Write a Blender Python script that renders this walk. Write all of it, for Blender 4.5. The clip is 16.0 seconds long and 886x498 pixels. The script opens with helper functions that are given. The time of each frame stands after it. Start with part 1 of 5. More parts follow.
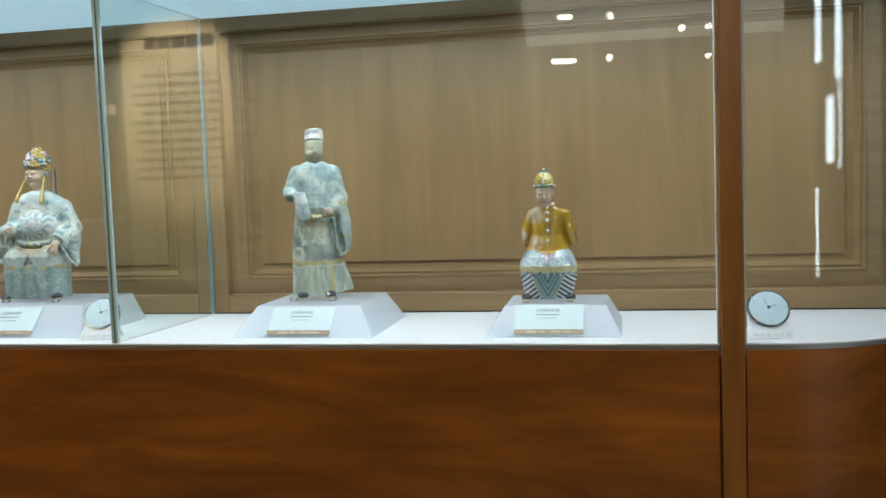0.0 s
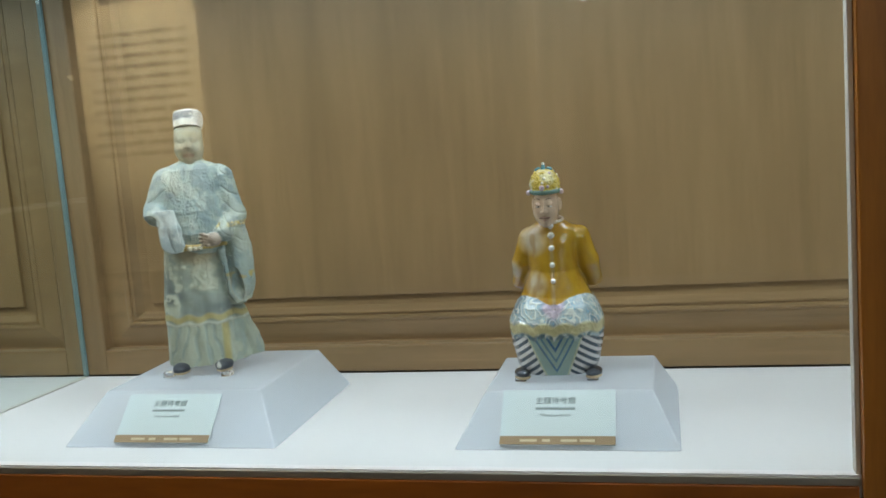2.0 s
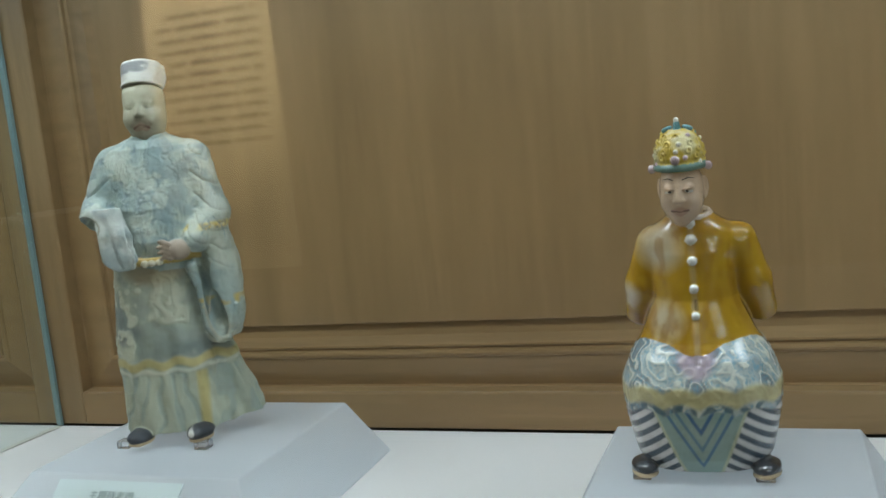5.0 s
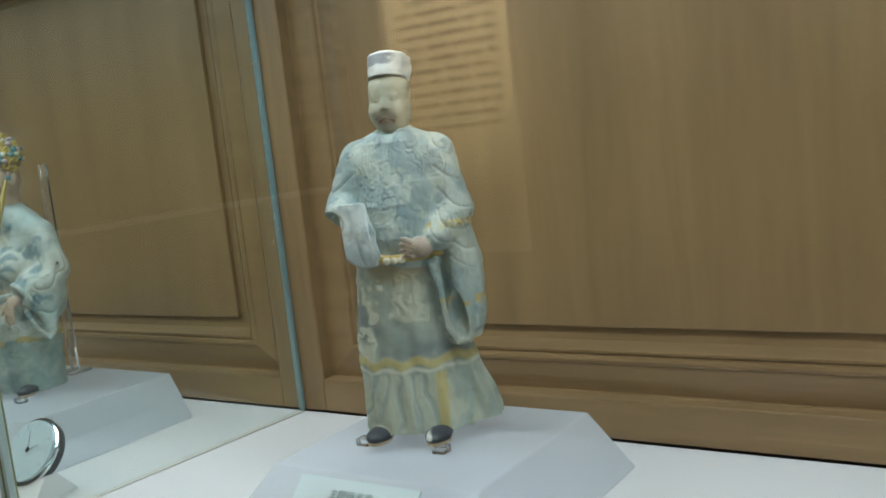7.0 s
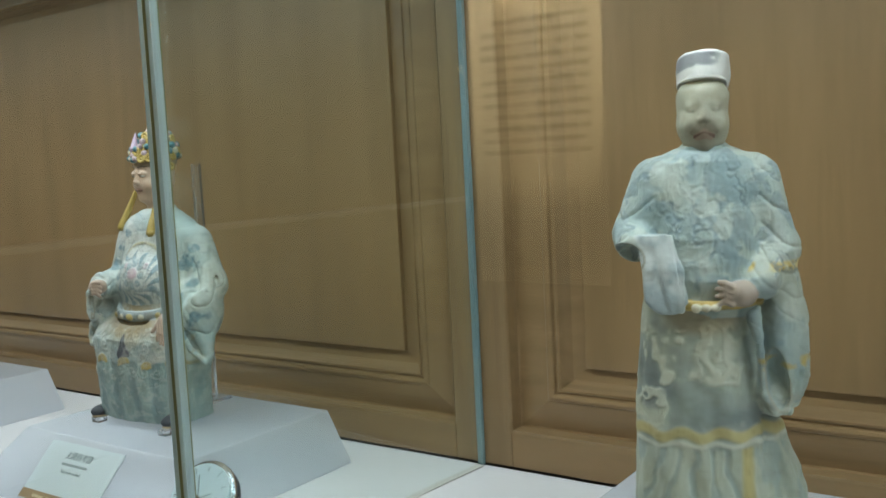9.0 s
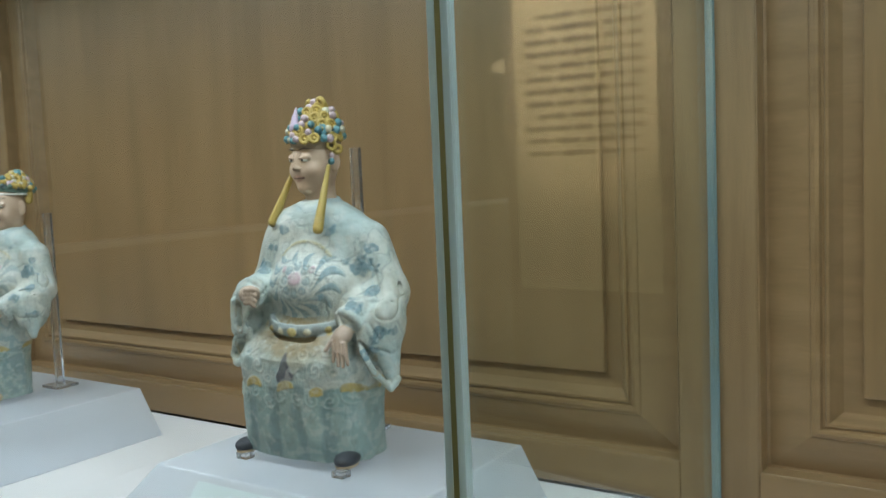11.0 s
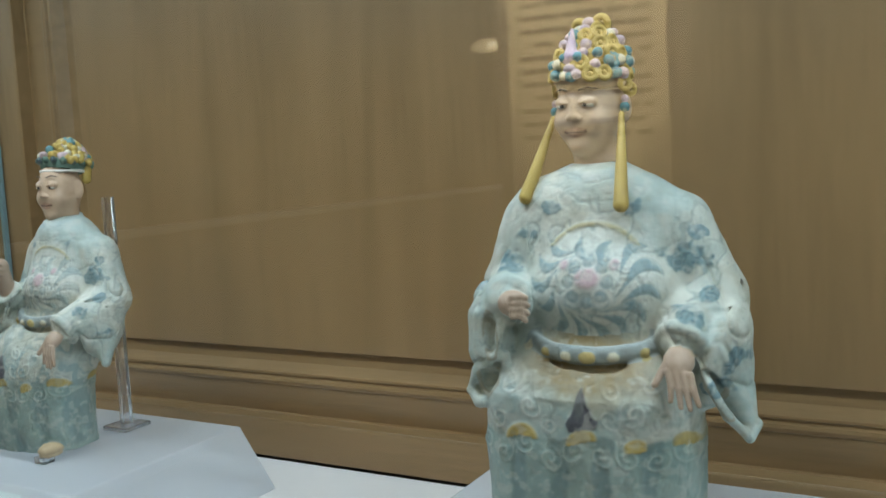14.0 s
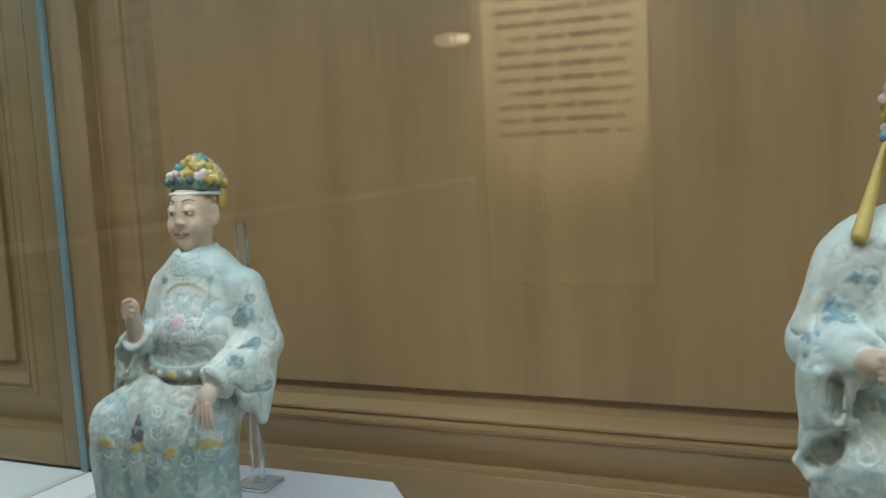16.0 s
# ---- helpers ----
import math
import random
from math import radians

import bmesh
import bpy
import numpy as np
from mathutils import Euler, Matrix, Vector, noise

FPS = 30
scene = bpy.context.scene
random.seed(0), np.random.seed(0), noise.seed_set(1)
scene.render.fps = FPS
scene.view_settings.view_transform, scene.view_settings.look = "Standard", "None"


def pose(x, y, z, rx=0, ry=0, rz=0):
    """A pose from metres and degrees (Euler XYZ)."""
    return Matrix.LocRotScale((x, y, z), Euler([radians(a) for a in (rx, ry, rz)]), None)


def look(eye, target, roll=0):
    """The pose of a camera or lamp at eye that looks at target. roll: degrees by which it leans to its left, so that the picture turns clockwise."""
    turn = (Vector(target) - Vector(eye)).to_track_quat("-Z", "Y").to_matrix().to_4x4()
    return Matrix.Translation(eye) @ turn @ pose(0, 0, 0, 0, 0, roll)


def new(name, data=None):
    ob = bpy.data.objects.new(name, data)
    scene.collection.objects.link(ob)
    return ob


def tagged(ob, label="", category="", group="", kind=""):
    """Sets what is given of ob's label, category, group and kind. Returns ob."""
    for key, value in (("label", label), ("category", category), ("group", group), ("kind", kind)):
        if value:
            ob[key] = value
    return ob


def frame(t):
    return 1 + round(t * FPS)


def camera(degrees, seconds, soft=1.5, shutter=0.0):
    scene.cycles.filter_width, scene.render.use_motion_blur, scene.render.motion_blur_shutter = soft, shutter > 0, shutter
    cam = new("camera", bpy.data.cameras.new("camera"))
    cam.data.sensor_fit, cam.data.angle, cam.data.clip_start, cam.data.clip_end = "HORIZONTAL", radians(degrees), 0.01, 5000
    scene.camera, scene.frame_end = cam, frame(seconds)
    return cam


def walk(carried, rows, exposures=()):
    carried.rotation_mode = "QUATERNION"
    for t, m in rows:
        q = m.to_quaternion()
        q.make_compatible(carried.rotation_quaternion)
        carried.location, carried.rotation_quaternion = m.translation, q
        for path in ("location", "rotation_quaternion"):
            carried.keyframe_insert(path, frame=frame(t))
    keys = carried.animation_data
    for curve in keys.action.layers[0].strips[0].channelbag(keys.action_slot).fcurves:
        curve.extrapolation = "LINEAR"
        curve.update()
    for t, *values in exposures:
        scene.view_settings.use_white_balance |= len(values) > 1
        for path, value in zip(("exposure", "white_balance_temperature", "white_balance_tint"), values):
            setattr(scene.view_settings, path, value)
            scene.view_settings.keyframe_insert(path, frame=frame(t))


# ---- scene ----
cam = camera(51.0, 16.0, soft=1.5)
PATH = [
    (0, (-0.056, -0.16, 1.332), (-0.44, 1.797, 1.185), -2.0),
    (0.5, (-0.056, 0.12, 1.364), (-0.455, 2.072, 1.187), -2.5),
    (1, (-0.048, 0.382, 1.383), (-0.472, 2.327, 1.187), -3.0),
    (1.5, (-0.046, 0.593, 1.395), (-0.498, 2.53, 1.182), -3.5),
    (2, (-0.072, 0.802, 1.417), (-0.544, 2.729, 1.164), -4.4),
    (2.5, (-0.127, 0.949, 1.403), (-0.582, 2.881, 1.153), -4.2),
    (3, (-0.169, 1.073, 1.384), (-0.621, 3.005, 1.137), -4.2),
    (5.3, (-0.17, 1.37, 1.365), (-0.908, 3.212, 1.113), -6.2),
    (5.5, (-0.178, 1.366, 1.363), (-0.947, 3.197, 1.125), -6.2),
    (6, (-0.2, 1.37, 1.374), (-1.059, 3.16, 1.137), -6.1),
    (6.5, (-0.209, 1.384, 1.38), (-1.191, 3.11, 1.141), -5.9),
    (7, (-0.227, 1.425, 1.385), (-1.346, 3.064, 1.139), -6.4),
    (7.5, (-0.297, 1.437, 1.361), (-1.479, 3.038, 1.164), -4.9),
    (8, (-0.392, 1.442, 1.367), (-1.592, 3.032, 1.186), -4.2),
    (8.5, (-0.488, 1.449, 1.39), (-1.687, 3.038, 1.197), -4.0),
    (8.7, (-0.526, 1.434, 1.396), (-1.703, 3.039, 1.199), -3.4),
    (10.8, (-0.931, 1.45, 1.387), (-2.051, 3.098, 1.213), -2.1),
    (11, (-0.976, 1.458, 1.382), (-2.101, 3.102, 1.201), -2.4),
    (11.5, (-1.075, 1.458, 1.362), (-2.191, 3.107, 1.177), -2.8),
    (12, (-1.149, 1.482, 1.349), (-2.276, 3.121, 1.14), -3.6),
    (12.5, (-1.208, 1.516, 1.331), (-2.344, 3.146, 1.111), -4.0),
    (13, (-1.29, 1.525, 1.325), (-2.394, 3.179, 1.107), -3.8),
    (13.5, (-1.389, 1.55, 1.341), (-2.445, 3.235, 1.132), -3.5),
    (14, (-1.499, 1.564, 1.359), (-2.471, 3.3, 1.156), -2.9),
    (14.5, (-1.597, 1.575, 1.374), (-2.48, 3.359, 1.17), -2.4),
    (15, (-1.686, 1.583, 1.392), (-2.51, 3.392, 1.171), -2.2),
    (15.5, (-1.745, 1.583, 1.401), (-2.601, 3.377, 1.179), -2.7),
    (16, (-1.851, 1.547, 1.406), (-2.645, 3.368, 1.174), -2.8),
]
walk(cam, [(t, look(eye, target, roll)) for t, eye, target, roll in PATH], exposures=[(0, 0.55, 6020, 7), (1, 0.42, 6150, 7), (2, 0.19, 6250, 7), (3, 0.04, 6300, 7), (5.5, -0.05, 6300, 7), (8, 0.02, 6300, 7), (11, 0.08, 6200, 7), (13.5, 0.0, 6150, 7), (16, 0.05, 6080, 7)])

# ---- levels and lines of the plan (metres) ----
SHELF = 0.935          # top of the white display shelf
BACK = 2.574           # face of the wooden back wall's frame
GLASS = 2.052          # middle of the front glass
CASE_TOP = 1.86        # underside of the case's ceiling
LEFT_END = -4.30       # where the case is closed beyond the view
POST = (0.157, 0.209)  # the wooden post
BEND_X, BEND_R = 0.29, 0.43   # the rounded end of the case
FRONT = 2.036          # front face of the wooden base

# ---- world and light ----
world = bpy.data.worlds.new("room_air")
scene.world = world
world.use_nodes = True
world.node_tree.nodes["Background"].inputs["Color"].default_value = (1.0, 0.9, 0.78, 1)
world.node_tree.nodes["Background"].inputs["Strength"].default_value = 0.05


def area_light(name, place, target, size, power, colour, spread=180):
    data = bpy.data.lights.new(name, "AREA")
    data.shape, data.size, data.size_y = "RECTANGLE", size[0], size[1]
    data.energy, data.color, data.spread = power, colour, radians(spread)
    ob = new(name, data)
    ob.matrix_world = look(place, target)
    return ob


def spot_light(name, place, target, power, degrees, colour, radius=0.03):
    data = bpy.data.lights.new(name, "SPOT")
    data.energy, data.color, data.spot_size, data.spot_blend, data.shadow_soft_size = power, colour, radians(degrees), 0.6, radius
    ob = new(name, data)
    ob.matrix_world = look(place, target)
    return ob


# LED lines under the case's ceiling, one in each bay, just behind the header
COOL = (0.91, 0.985, 1.06)
for x0, x1 in ((-1.30, 0.15), (-2.84, -1.42), (-4.2, -2.98)):
    area_light("case_light", ((x0 + x1) / 2, 2.13, 1.845), ((x0 + x1) / 2, 2.30, 0.9), (x1 - x0, 0.05), 5.2 * (x1 - x0) / 1.4, COOL, 152)
area_light("case_light", (0.42, 2.22, 1.845), (0.40, 2.30, 0.9), (0.3, 0.05), 1.35, COOL, 152)
# the room: warm ceiling wash and a spot on the text board
area_light("room_light", (0.2, -1.6, 2.86), (0.2, 0.2, 0.0), (2.2, 2.2), 21.0, (1.0, 0.86, 0.68))
area_light("room_light", (-2.2, 0.75, 2.86), (-2.2, 1.0, 0.0), (2.2, 0.8), 8.0, (1.0, 0.86, 0.68))
spot_light("text_board_spot", (-3.06, -0.45, 2.80), (-3.06, -1.75, 1.95), 470.0, 46, (1.0, 0.85, 0.62))

# ---- materials ----
def material(name):
    m = bpy.data.materials.new(name)
    m.use_nodes = True
    return m, m.node_tree.nodes, m.node_tree.links, m.node_tree.nodes["Principled BSDF"]


def ramp(nodes, stops):
    r = nodes.new("ShaderNodeValToRGB")
    while len(r.color_ramp.elements) < len(stops):
        r.color_ramp.elements.new(0.5)
    for e, (at, colour) in zip(r.color_ramp.elements, stops):
        e.position, e.color = at, (*colour, 1)
    return r


def mapped(nodes, links, scale, rotation=(0, 0, 0)):
    c = nodes.new("ShaderNodeTexCoord")
    m = nodes.new("ShaderNodeMapping")
    m.inputs["Scale"].default_value, m.inputs["Rotation"].default_value = scale, rotation
    links.new(c.outputs["Object"], m.inputs["Vector"])
    return m.outputs["Vector"]


def noise_tex(nodes, links, vector, scale, detail=4.0, rough=0.55, distort=0.0):
    n = nodes.new("ShaderNodeTexNoise")
    n.inputs["Scale"].default_value, n.inputs["Detail"].default_value = scale, detail
    n.inputs["Roughness"].default_value, n.inputs["Distortion"].default_value = rough, distort
    links.new(vector, n.inputs["Vector"])
    return n.outputs["Fac"]


def mixed(nodes, links, kind, fac, a, b):
    m = nodes.new("ShaderNodeMix")
    m.data_type, m.blend_type = "RGBA", kind
    for socket, value in ((m.inputs["Factor"], fac), (m.inputs["A"], a), (m.inputs["B"], b)):
        if isinstance(value, bpy.types.NodeSocket):
            links.new(value, socket)
        elif isinstance(value, tuple):
            socket.default_value = (*value, 1)
        else:
            socket.default_value = value
    return m.outputs["Result"]


def bumped(nodes, links, shader, height, strength, distance):
    b = nodes.new("ShaderNodeBump")
    b.inputs["Strength"].default_value, b.inputs["Distance"].default_value = strength, distance
    links.new(height, b.inputs["Height"])
    links.new(b.outputs["Normal"], shader.inputs["Normal"])


def wood(name, dark, light, along, stretch=14.0, rough=0.45, figure=2.5, coat=0.0, swirl=0.6, pores=0.4):
    """Veneer: broad bands and fine pores drawn out along one axis."""
    m, n, l, p = material(name)
    scale = [stretch, stretch, stretch]
    scale["xyz".index(along)] = 1.0
    v = mapped(n, l, scale)
    info = n.new("ShaderNodeObjectInfo")
    shift = n.new("ShaderNodeVectorMath")
    shift.operation = "MULTIPLY_ADD"
    l.new(info.outputs["Random"], shift.inputs[0])
    shift.inputs[1].default_value = (7.0, 3.0, 5.0)
    l.new(v, shift.inputs[2])
    v = shift.outputs[0]
    bands = noise_tex(n, l, v, figure, 3.0, 0.5, swirl)
    fine = noise_tex(n, l, v, figure * 9.0, 5.0, 0.65, 0.2)
    cloud = noise_tex(n, l, mapped(n, l, (1, 1, 1)), 1.7, 2.0)
    c1 = ramp(n, [(0.28, dark), (0.72, light)])
    l.new(bands, c1.inputs["Fac"])
    c2 = ramp(n, [(0.3, (0.72, 0.70, 0.68)), (0.65, (1.06, 1.05, 1.04))])
    l.new(fine, c2.inputs["Fac"])
    c3 = ramp(n, [(0.3, (0.88, 0.87, 0.86)), (0.7, (1.06, 1.06, 1.06))])
    l.new(cloud, c3.inputs["Fac"])
    c = mixed(n, l, "MULTIPLY", pores, c1.outputs["Color"], c2.outputs["Color"])
    c = mixed(n, l, "MULTIPLY", 1.0, c, c3.outputs["Color"])
    l.new(c, p.inputs["Base Color"])
    p.inputs["Roughness"].default_value = rough
    p.inputs["Coat Weight"].default_value = coat
    p.inputs["Coat Roughness"].default_value = 0.25
    bumped(n, l, p, fine, 0.12, 0.002)
    return m


def plain(name, colour, rough=0.5, metal=0.0, vary=0.12, scale=6.0, bump=0.05, grain=60.0):
    m, n, l, p = material(name)
    v = mapped(n, l, (1, 1, 1))
    big, small = noise_tex(n, l, v, scale, 3.0), noise_tex(n, l, v, grain, 4.0)
    r = ramp(n, [(0.3, tuple(c * (1 - vary) for c in colour)), (0.7, tuple(min(1, c * (1 + vary * 0.6)) for c in colour))])
    l.new(big, r.inputs["Fac"])
    l.new(r.outputs["Color"], p.inputs["Base Color"])
    p.inputs["Roughness"].default_value, p.inputs["Metallic"].default_value = rough, metal
    bumped(n, l, p, small, bump, 0.001)
    return m


def glow(name, colour, strength):
    m, n, l, p = material(name)
    p.inputs["Base Color"].default_value = (*colour, 1)
    p.inputs["Emission Color"].default_value = (*colour, 1)
    p.inputs["Emission Strength"].default_value = strength
    return m


def clear_glass(name, tint):
    """Clean plate glass: see-through, with the mirror image that its Fresnel gloss gives."""
    m, n, l, p = material(name)
    n.remove(p)
    clear, gloss, mix = n.new("ShaderNodeBsdfTransparent"), n.new("ShaderNodeBsdfGlossy"), n.new("ShaderNodeMixShader")
    clear.inputs["Color"].default_value = (*tint, 1)
    gloss.inputs["Roughness"].default_value = 0.004
    facing, power, share = n.new("ShaderNodeLayerWeight"), n.new("ShaderNodeMath"), n.new("ShaderNodeMath")
    facing.inputs["Blend"].default_value = 0.5
    power.operation, share.operation = "POWER", "MULTIPLY_ADD"
    l.new(facing.outputs["Facing"], power.inputs[0])
    power.inputs[1].default_value = 5.0
    l.new(power.outputs[0], share.inputs[0])
    share.inputs[1].default_value, share.inputs[2].default_value = 0.96, 0.04
    l.new(share.outputs[0], mix.inputs["Fac"])
    l.new(clear.outputs["BSDF"], mix.inputs[1])
    l.new(gloss.outputs["BSDF"], mix.inputs[2])
    l.new(mix.outputs["Shader"], n["Material Output"].inputs["Surface"])
    return m


def frosted(name, colour, rough, transmission, milky=0.0):
    m, n, l, p = material(name)
    v = mapped(n, l, (1, 1, 1))
    r = ramp(n, [(0.3, tuple(c * 0.94 for c in colour)), (0.7, colour)])
    l.new(noise_tex(n, l, v, 9.0, 3.0), r.inputs["Fac"])
    l.new(r.outputs["Color"], p.inputs["Base Color"])
    p.inputs["Roughness"].default_value = rough
    p.inputs["IOR"].default_value = 1.49
    p.inputs["Transmission Weight"].default_value = transmission
    if milky:
        p.inputs["Subsurface Weight"].default_value = milky
        p.inputs["Subsurface Radius"].default_value = (0.9, 0.95, 1.0)
        p.inputs["Subsurface Scale"].default_value = 0.06
    return m


def milky_acrylic(name, colour, rough, transmission, through_share, clear_share):
    m, n, l, p = material(name)
    r = ramp(n, [(0.3, tuple(c * 0.95 for c in colour)), (0.7, colour)])
    l.new(noise_tex(n, l, mapped(n, l, (1, 1, 1)), 9.0, 3.0), r.inputs["Fac"])
    t, mix = n.new("ShaderNodeBsdfTranslucent"), n.new("ShaderNodeMixShader")
    l.new(r.outputs["Color"], t.inputs["Color"])
    l.new(r.outputs["Color"], p.inputs["Base Color"])
    p.inputs["Roughness"].default_value, p.inputs["IOR"].default_value, p.inputs["Transmission Weight"].default_value = rough, 1.49, transmission
    mix.inputs["Fac"].default_value = through_share
    l.new(p.outputs["BSDF"], mix.inputs[1])
    l.new(t.outputs["BSDF"], mix.inputs[2])
    clear, last = n.new("ShaderNodeBsdfTransparent"), n.new("ShaderNodeMixShader")
    clear.inputs["Color"].default_value = (0.93, 0.96, 1.0, 1)
    last.inputs["Fac"].default_value = clear_share
    l.new(mix.outputs["Shader"], last.inputs[1])
    l.new(clear.outputs["BSDF"], last.inputs[2])
    l.new(last.outputs["Shader"], n["Material Output"].inputs["Surface"])
    return m


def lit_edge(name, colour):
    """Ground glass edge: takes up the light that runs inside the sheet."""
    m, n, l, p = material(name)
    t, g, mix = n.new("ShaderNodeBsdfTranslucent"), n.new("ShaderNodeBsdfGlossy"), n.new("ShaderNodeMixShader")
    r = ramp(n, [(0.35, tuple(c * 0.8 for c in colour)), (0.65, colour)])
    l.new(noise_tex(n, l, mapped(n, l, (30, 30, 1)), 3.0), r.inputs["Fac"])
    l.new(r.outputs["Color"], t.inputs["Color"])
    l.new(r.outputs["Color"], p.inputs["Base Color"])
    both = n.new("ShaderNodeMixShader")
    both.inputs["Fac"].default_value = 0.55
    l.new(p.outputs["BSDF"], both.inputs[1])
    l.new(t.outputs["BSDF"], both.inputs[2])
    g.inputs["Roughness"].default_value = 0.1
    mix.inputs["Fac"].default_value = 0.06
    l.new(both.outputs["Shader"], mix.inputs[1])
    l.new(g.outputs["BSDF"], mix.inputs[2])
    l.new(mix.outputs["Shader"], n["Material Output"].inputs["Surface"])
    return m


PANEL_WOOD = wood("oak_veneer_panel", (0.236, 0.147, 0.062), (0.306, 0.193, 0.086), "z", 13.0, 0.42, 1.1, pores=0.30)
FRAME_WOOD = wood("oak_frame_upright", (0.208, 0.131, 0.058), (0.28, 0.185, 0.088), "z", 18.0, 0.42, 2.0)
RAIL_WOOD = wood("oak_frame_level", (0.232, 0.144, 0.062), (0.305, 0.196, 0.090), "x", 18.0, 0.40, 2.0)
BASE_WOOD = wood("red_stained_base", (0.21, 0.056, 0.005), (0.47, 0.140, 0.012), "x", 5.0, 0.34, 1.5, 0.25, 1.6)
POST_WOOD = wood("red_stained_post", (0.30, 0.105, 0.012), (0.44, 0.165, 0.020), "z", 10.0, 0.36, 2.0, 0.2)
WHITE_BOARD = plain("white_shelf_board", (0.80, 0.78, 0.77), 0.5, 0, 0.04, 4.0, 0.03)
CEILING_WHITE = glow("luminous_case_ceiling", (0.58, 0.80, 0.92), 0.32)
CHANNEL = plain("brushed_channel", (0.55, 0.53, 0.49), 0.35, 0.9, 0.08)
GASKET = plain("pale_gasket", (0.62, 0.60, 0.54), 0.5, 0, 0.08)
SEAM = plain("dark_seam", (0.035, 0.03, 0.022), 0.7, 0, 0.2)
PLATE_GLASS = clear_glass("plate_glass", (0.965, 0.985, 0.975))
SIDE_GLASS = clear_glass("partition_glass", (0.93, 0.965, 0.95))
EDGE_BLUE = lit_edge("polished_glass_edge", (0.38, 0.53, 0.56))
EDGE_PALE = lit_edge("bevelled_glass_edge", (0.80, 0.93, 0.92))
EDGE_OLIVE = plain("joint_sealant", (0.23, 0.24, 0.10), 0.3, 0, 0.2, 3.0)
ACRYLIC = milky_acrylic("frosted_acrylic", (0.96, 0.98, 1.0), 0.16, 0.10, 0.48, 0.36)
CLEAR_ACRYLIC = frosted("clear_acrylic", (0.97, 0.98, 1.0), 0.03, 0.95)
CARD = plain("label_card", (0.60, 0.67, 0.66), 0.45, 0, 0.03, 5.0)
BAND = plain("brown_label_band", (0.33, 0.22, 0.11), 0.4, 0, 0.1)
INK = plain("label_ink", (0.26, 0.31, 0.30), 0.6, 0, 0.1)
GOLD_INK = plain("pale_gold_ink", (0.62, 0.50, 0.30), 0.5, 0, 0.1)
CHROME = plain("chrome_rim", (0.80, 0.82, 0.84), 0.12, 1.0, 0.04)
DIAL_FACE = plain("pale_blue_dial", (0.60, 0.71, 0.74), 0.4, 0, 0.06)
DARK_PLASTIC = plain("dark_plastic", (0.03, 0.03, 0.035), 0.4, 0, 0.1)
WALL_PAINT = plain("room_wall", (0.20, 0.16, 0.12), 0.7, 0, 0.1, 1.5)
FLOOR_STONE = plain("room_floor", (0.16, 0.13, 0.10), 0.35, 0, 0.25, 1.2)
ROOM_WHITE = plain("room_ceiling", (0.30, 0.28, 0.25), 0.8, 0, 0.08, 1.0)
BOARD_CREAM = plain("cream_text_board", (0.80, 0.66, 0.42), 0.6, 0, 0.04, 1.5)
BOARD_INK = plain("text_board_ink", (0.06, 0.04, 0.025), 0.6, 0, 0.1)
GREY_SCREEN = plain("grey_screen_fabric", (0.34, 0.33, 0.32), 0.8, 0, 0.1, 2.0)
LAMP_BLACK = plain("lamp_housing", (0.03, 0.03, 0.03), 0.4, 0.3, 0.1)
LAMP_GLOW = glow("warm_lamp_face", (1.0, 0.88, 0.66), 34.0)
LAMP_SOFT = glow("soft_lamp_face", (1.0, 0.80, 0.50), 7.0)
# emission of the disc that imitates a soft halo round one lamp
HALO_GLOW = glow("lamp_halo_glow", (1.0, 0.74, 0.42), 2.2)
TUBE_GLOW = glow("daylight_tube_face", (0.84, 0.97, 1.0), 10.0)

# ---- mesh helpers ----
def box(lo, hi, bevel=0.0, bm=None):
    b = bmesh.new()
    bmesh.ops.create_cube(b, size=1.0)
    for v in b.verts:
        v.co = Vector([lo[i] + (v.co[i] + 0.5) * (hi[i] - lo[i]) for i in range(3)])
    if bevel:
        bmesh.ops.bevel(b, geom=b.edges[:], offset=bevel, segments=2, affect="EDGES", profile=0.6)
    return b if bm is None else joined(bm, b)


def joined(bm, other):
    keep = bpy.data.meshes.new("join")
    other.to_mesh(keep)
    other.free()
    bm.from_mesh(keep)
    bpy.data.meshes.remove(keep)
    return bm


def hull(points, bevel=0.0):
    b = bmesh.new()
    for p in points:
        b.verts.new(p)
    r = bmesh.ops.convex_hull(b, input=b.verts[:])
    bmesh.ops.dissolve_limit(b, angle_limit=radians(2), verts=b.verts[:], edges=b.edges[:])
    if bevel:
        bmesh.ops.bevel(b, geom=b.edges[:], offset=bevel, segments=2, affect="EDGES", profile=0.5)
    return b


def disc(place, axis, radius, depth, bm=None, segments=40, bevel=0.0, radius2=None):
    """A solid turned disc whose near face looks along -axis."""
    b = bmesh.new()
    bmesh.ops.create_cone(b, cap_ends=True, segments=segments, radius1=radius, radius2=radius if radius2 is None else radius2, depth=depth)
    if bevel:
        rims = [e for e in b.edges if len(e.link_faces) == 2 and any(len(f.verts) > 4 for f in e.link_faces)]
        bmesh.ops.bevel(b, geom=rims, offset=bevel, segments=2, affect="EDGES")
    m = Matrix.Translation(place) @ Vector(axis).to_track_quat("Z", "Y").to_matrix().to_4x4()
    b.transform(m)
    return b if bm is None else joined(bm, b)


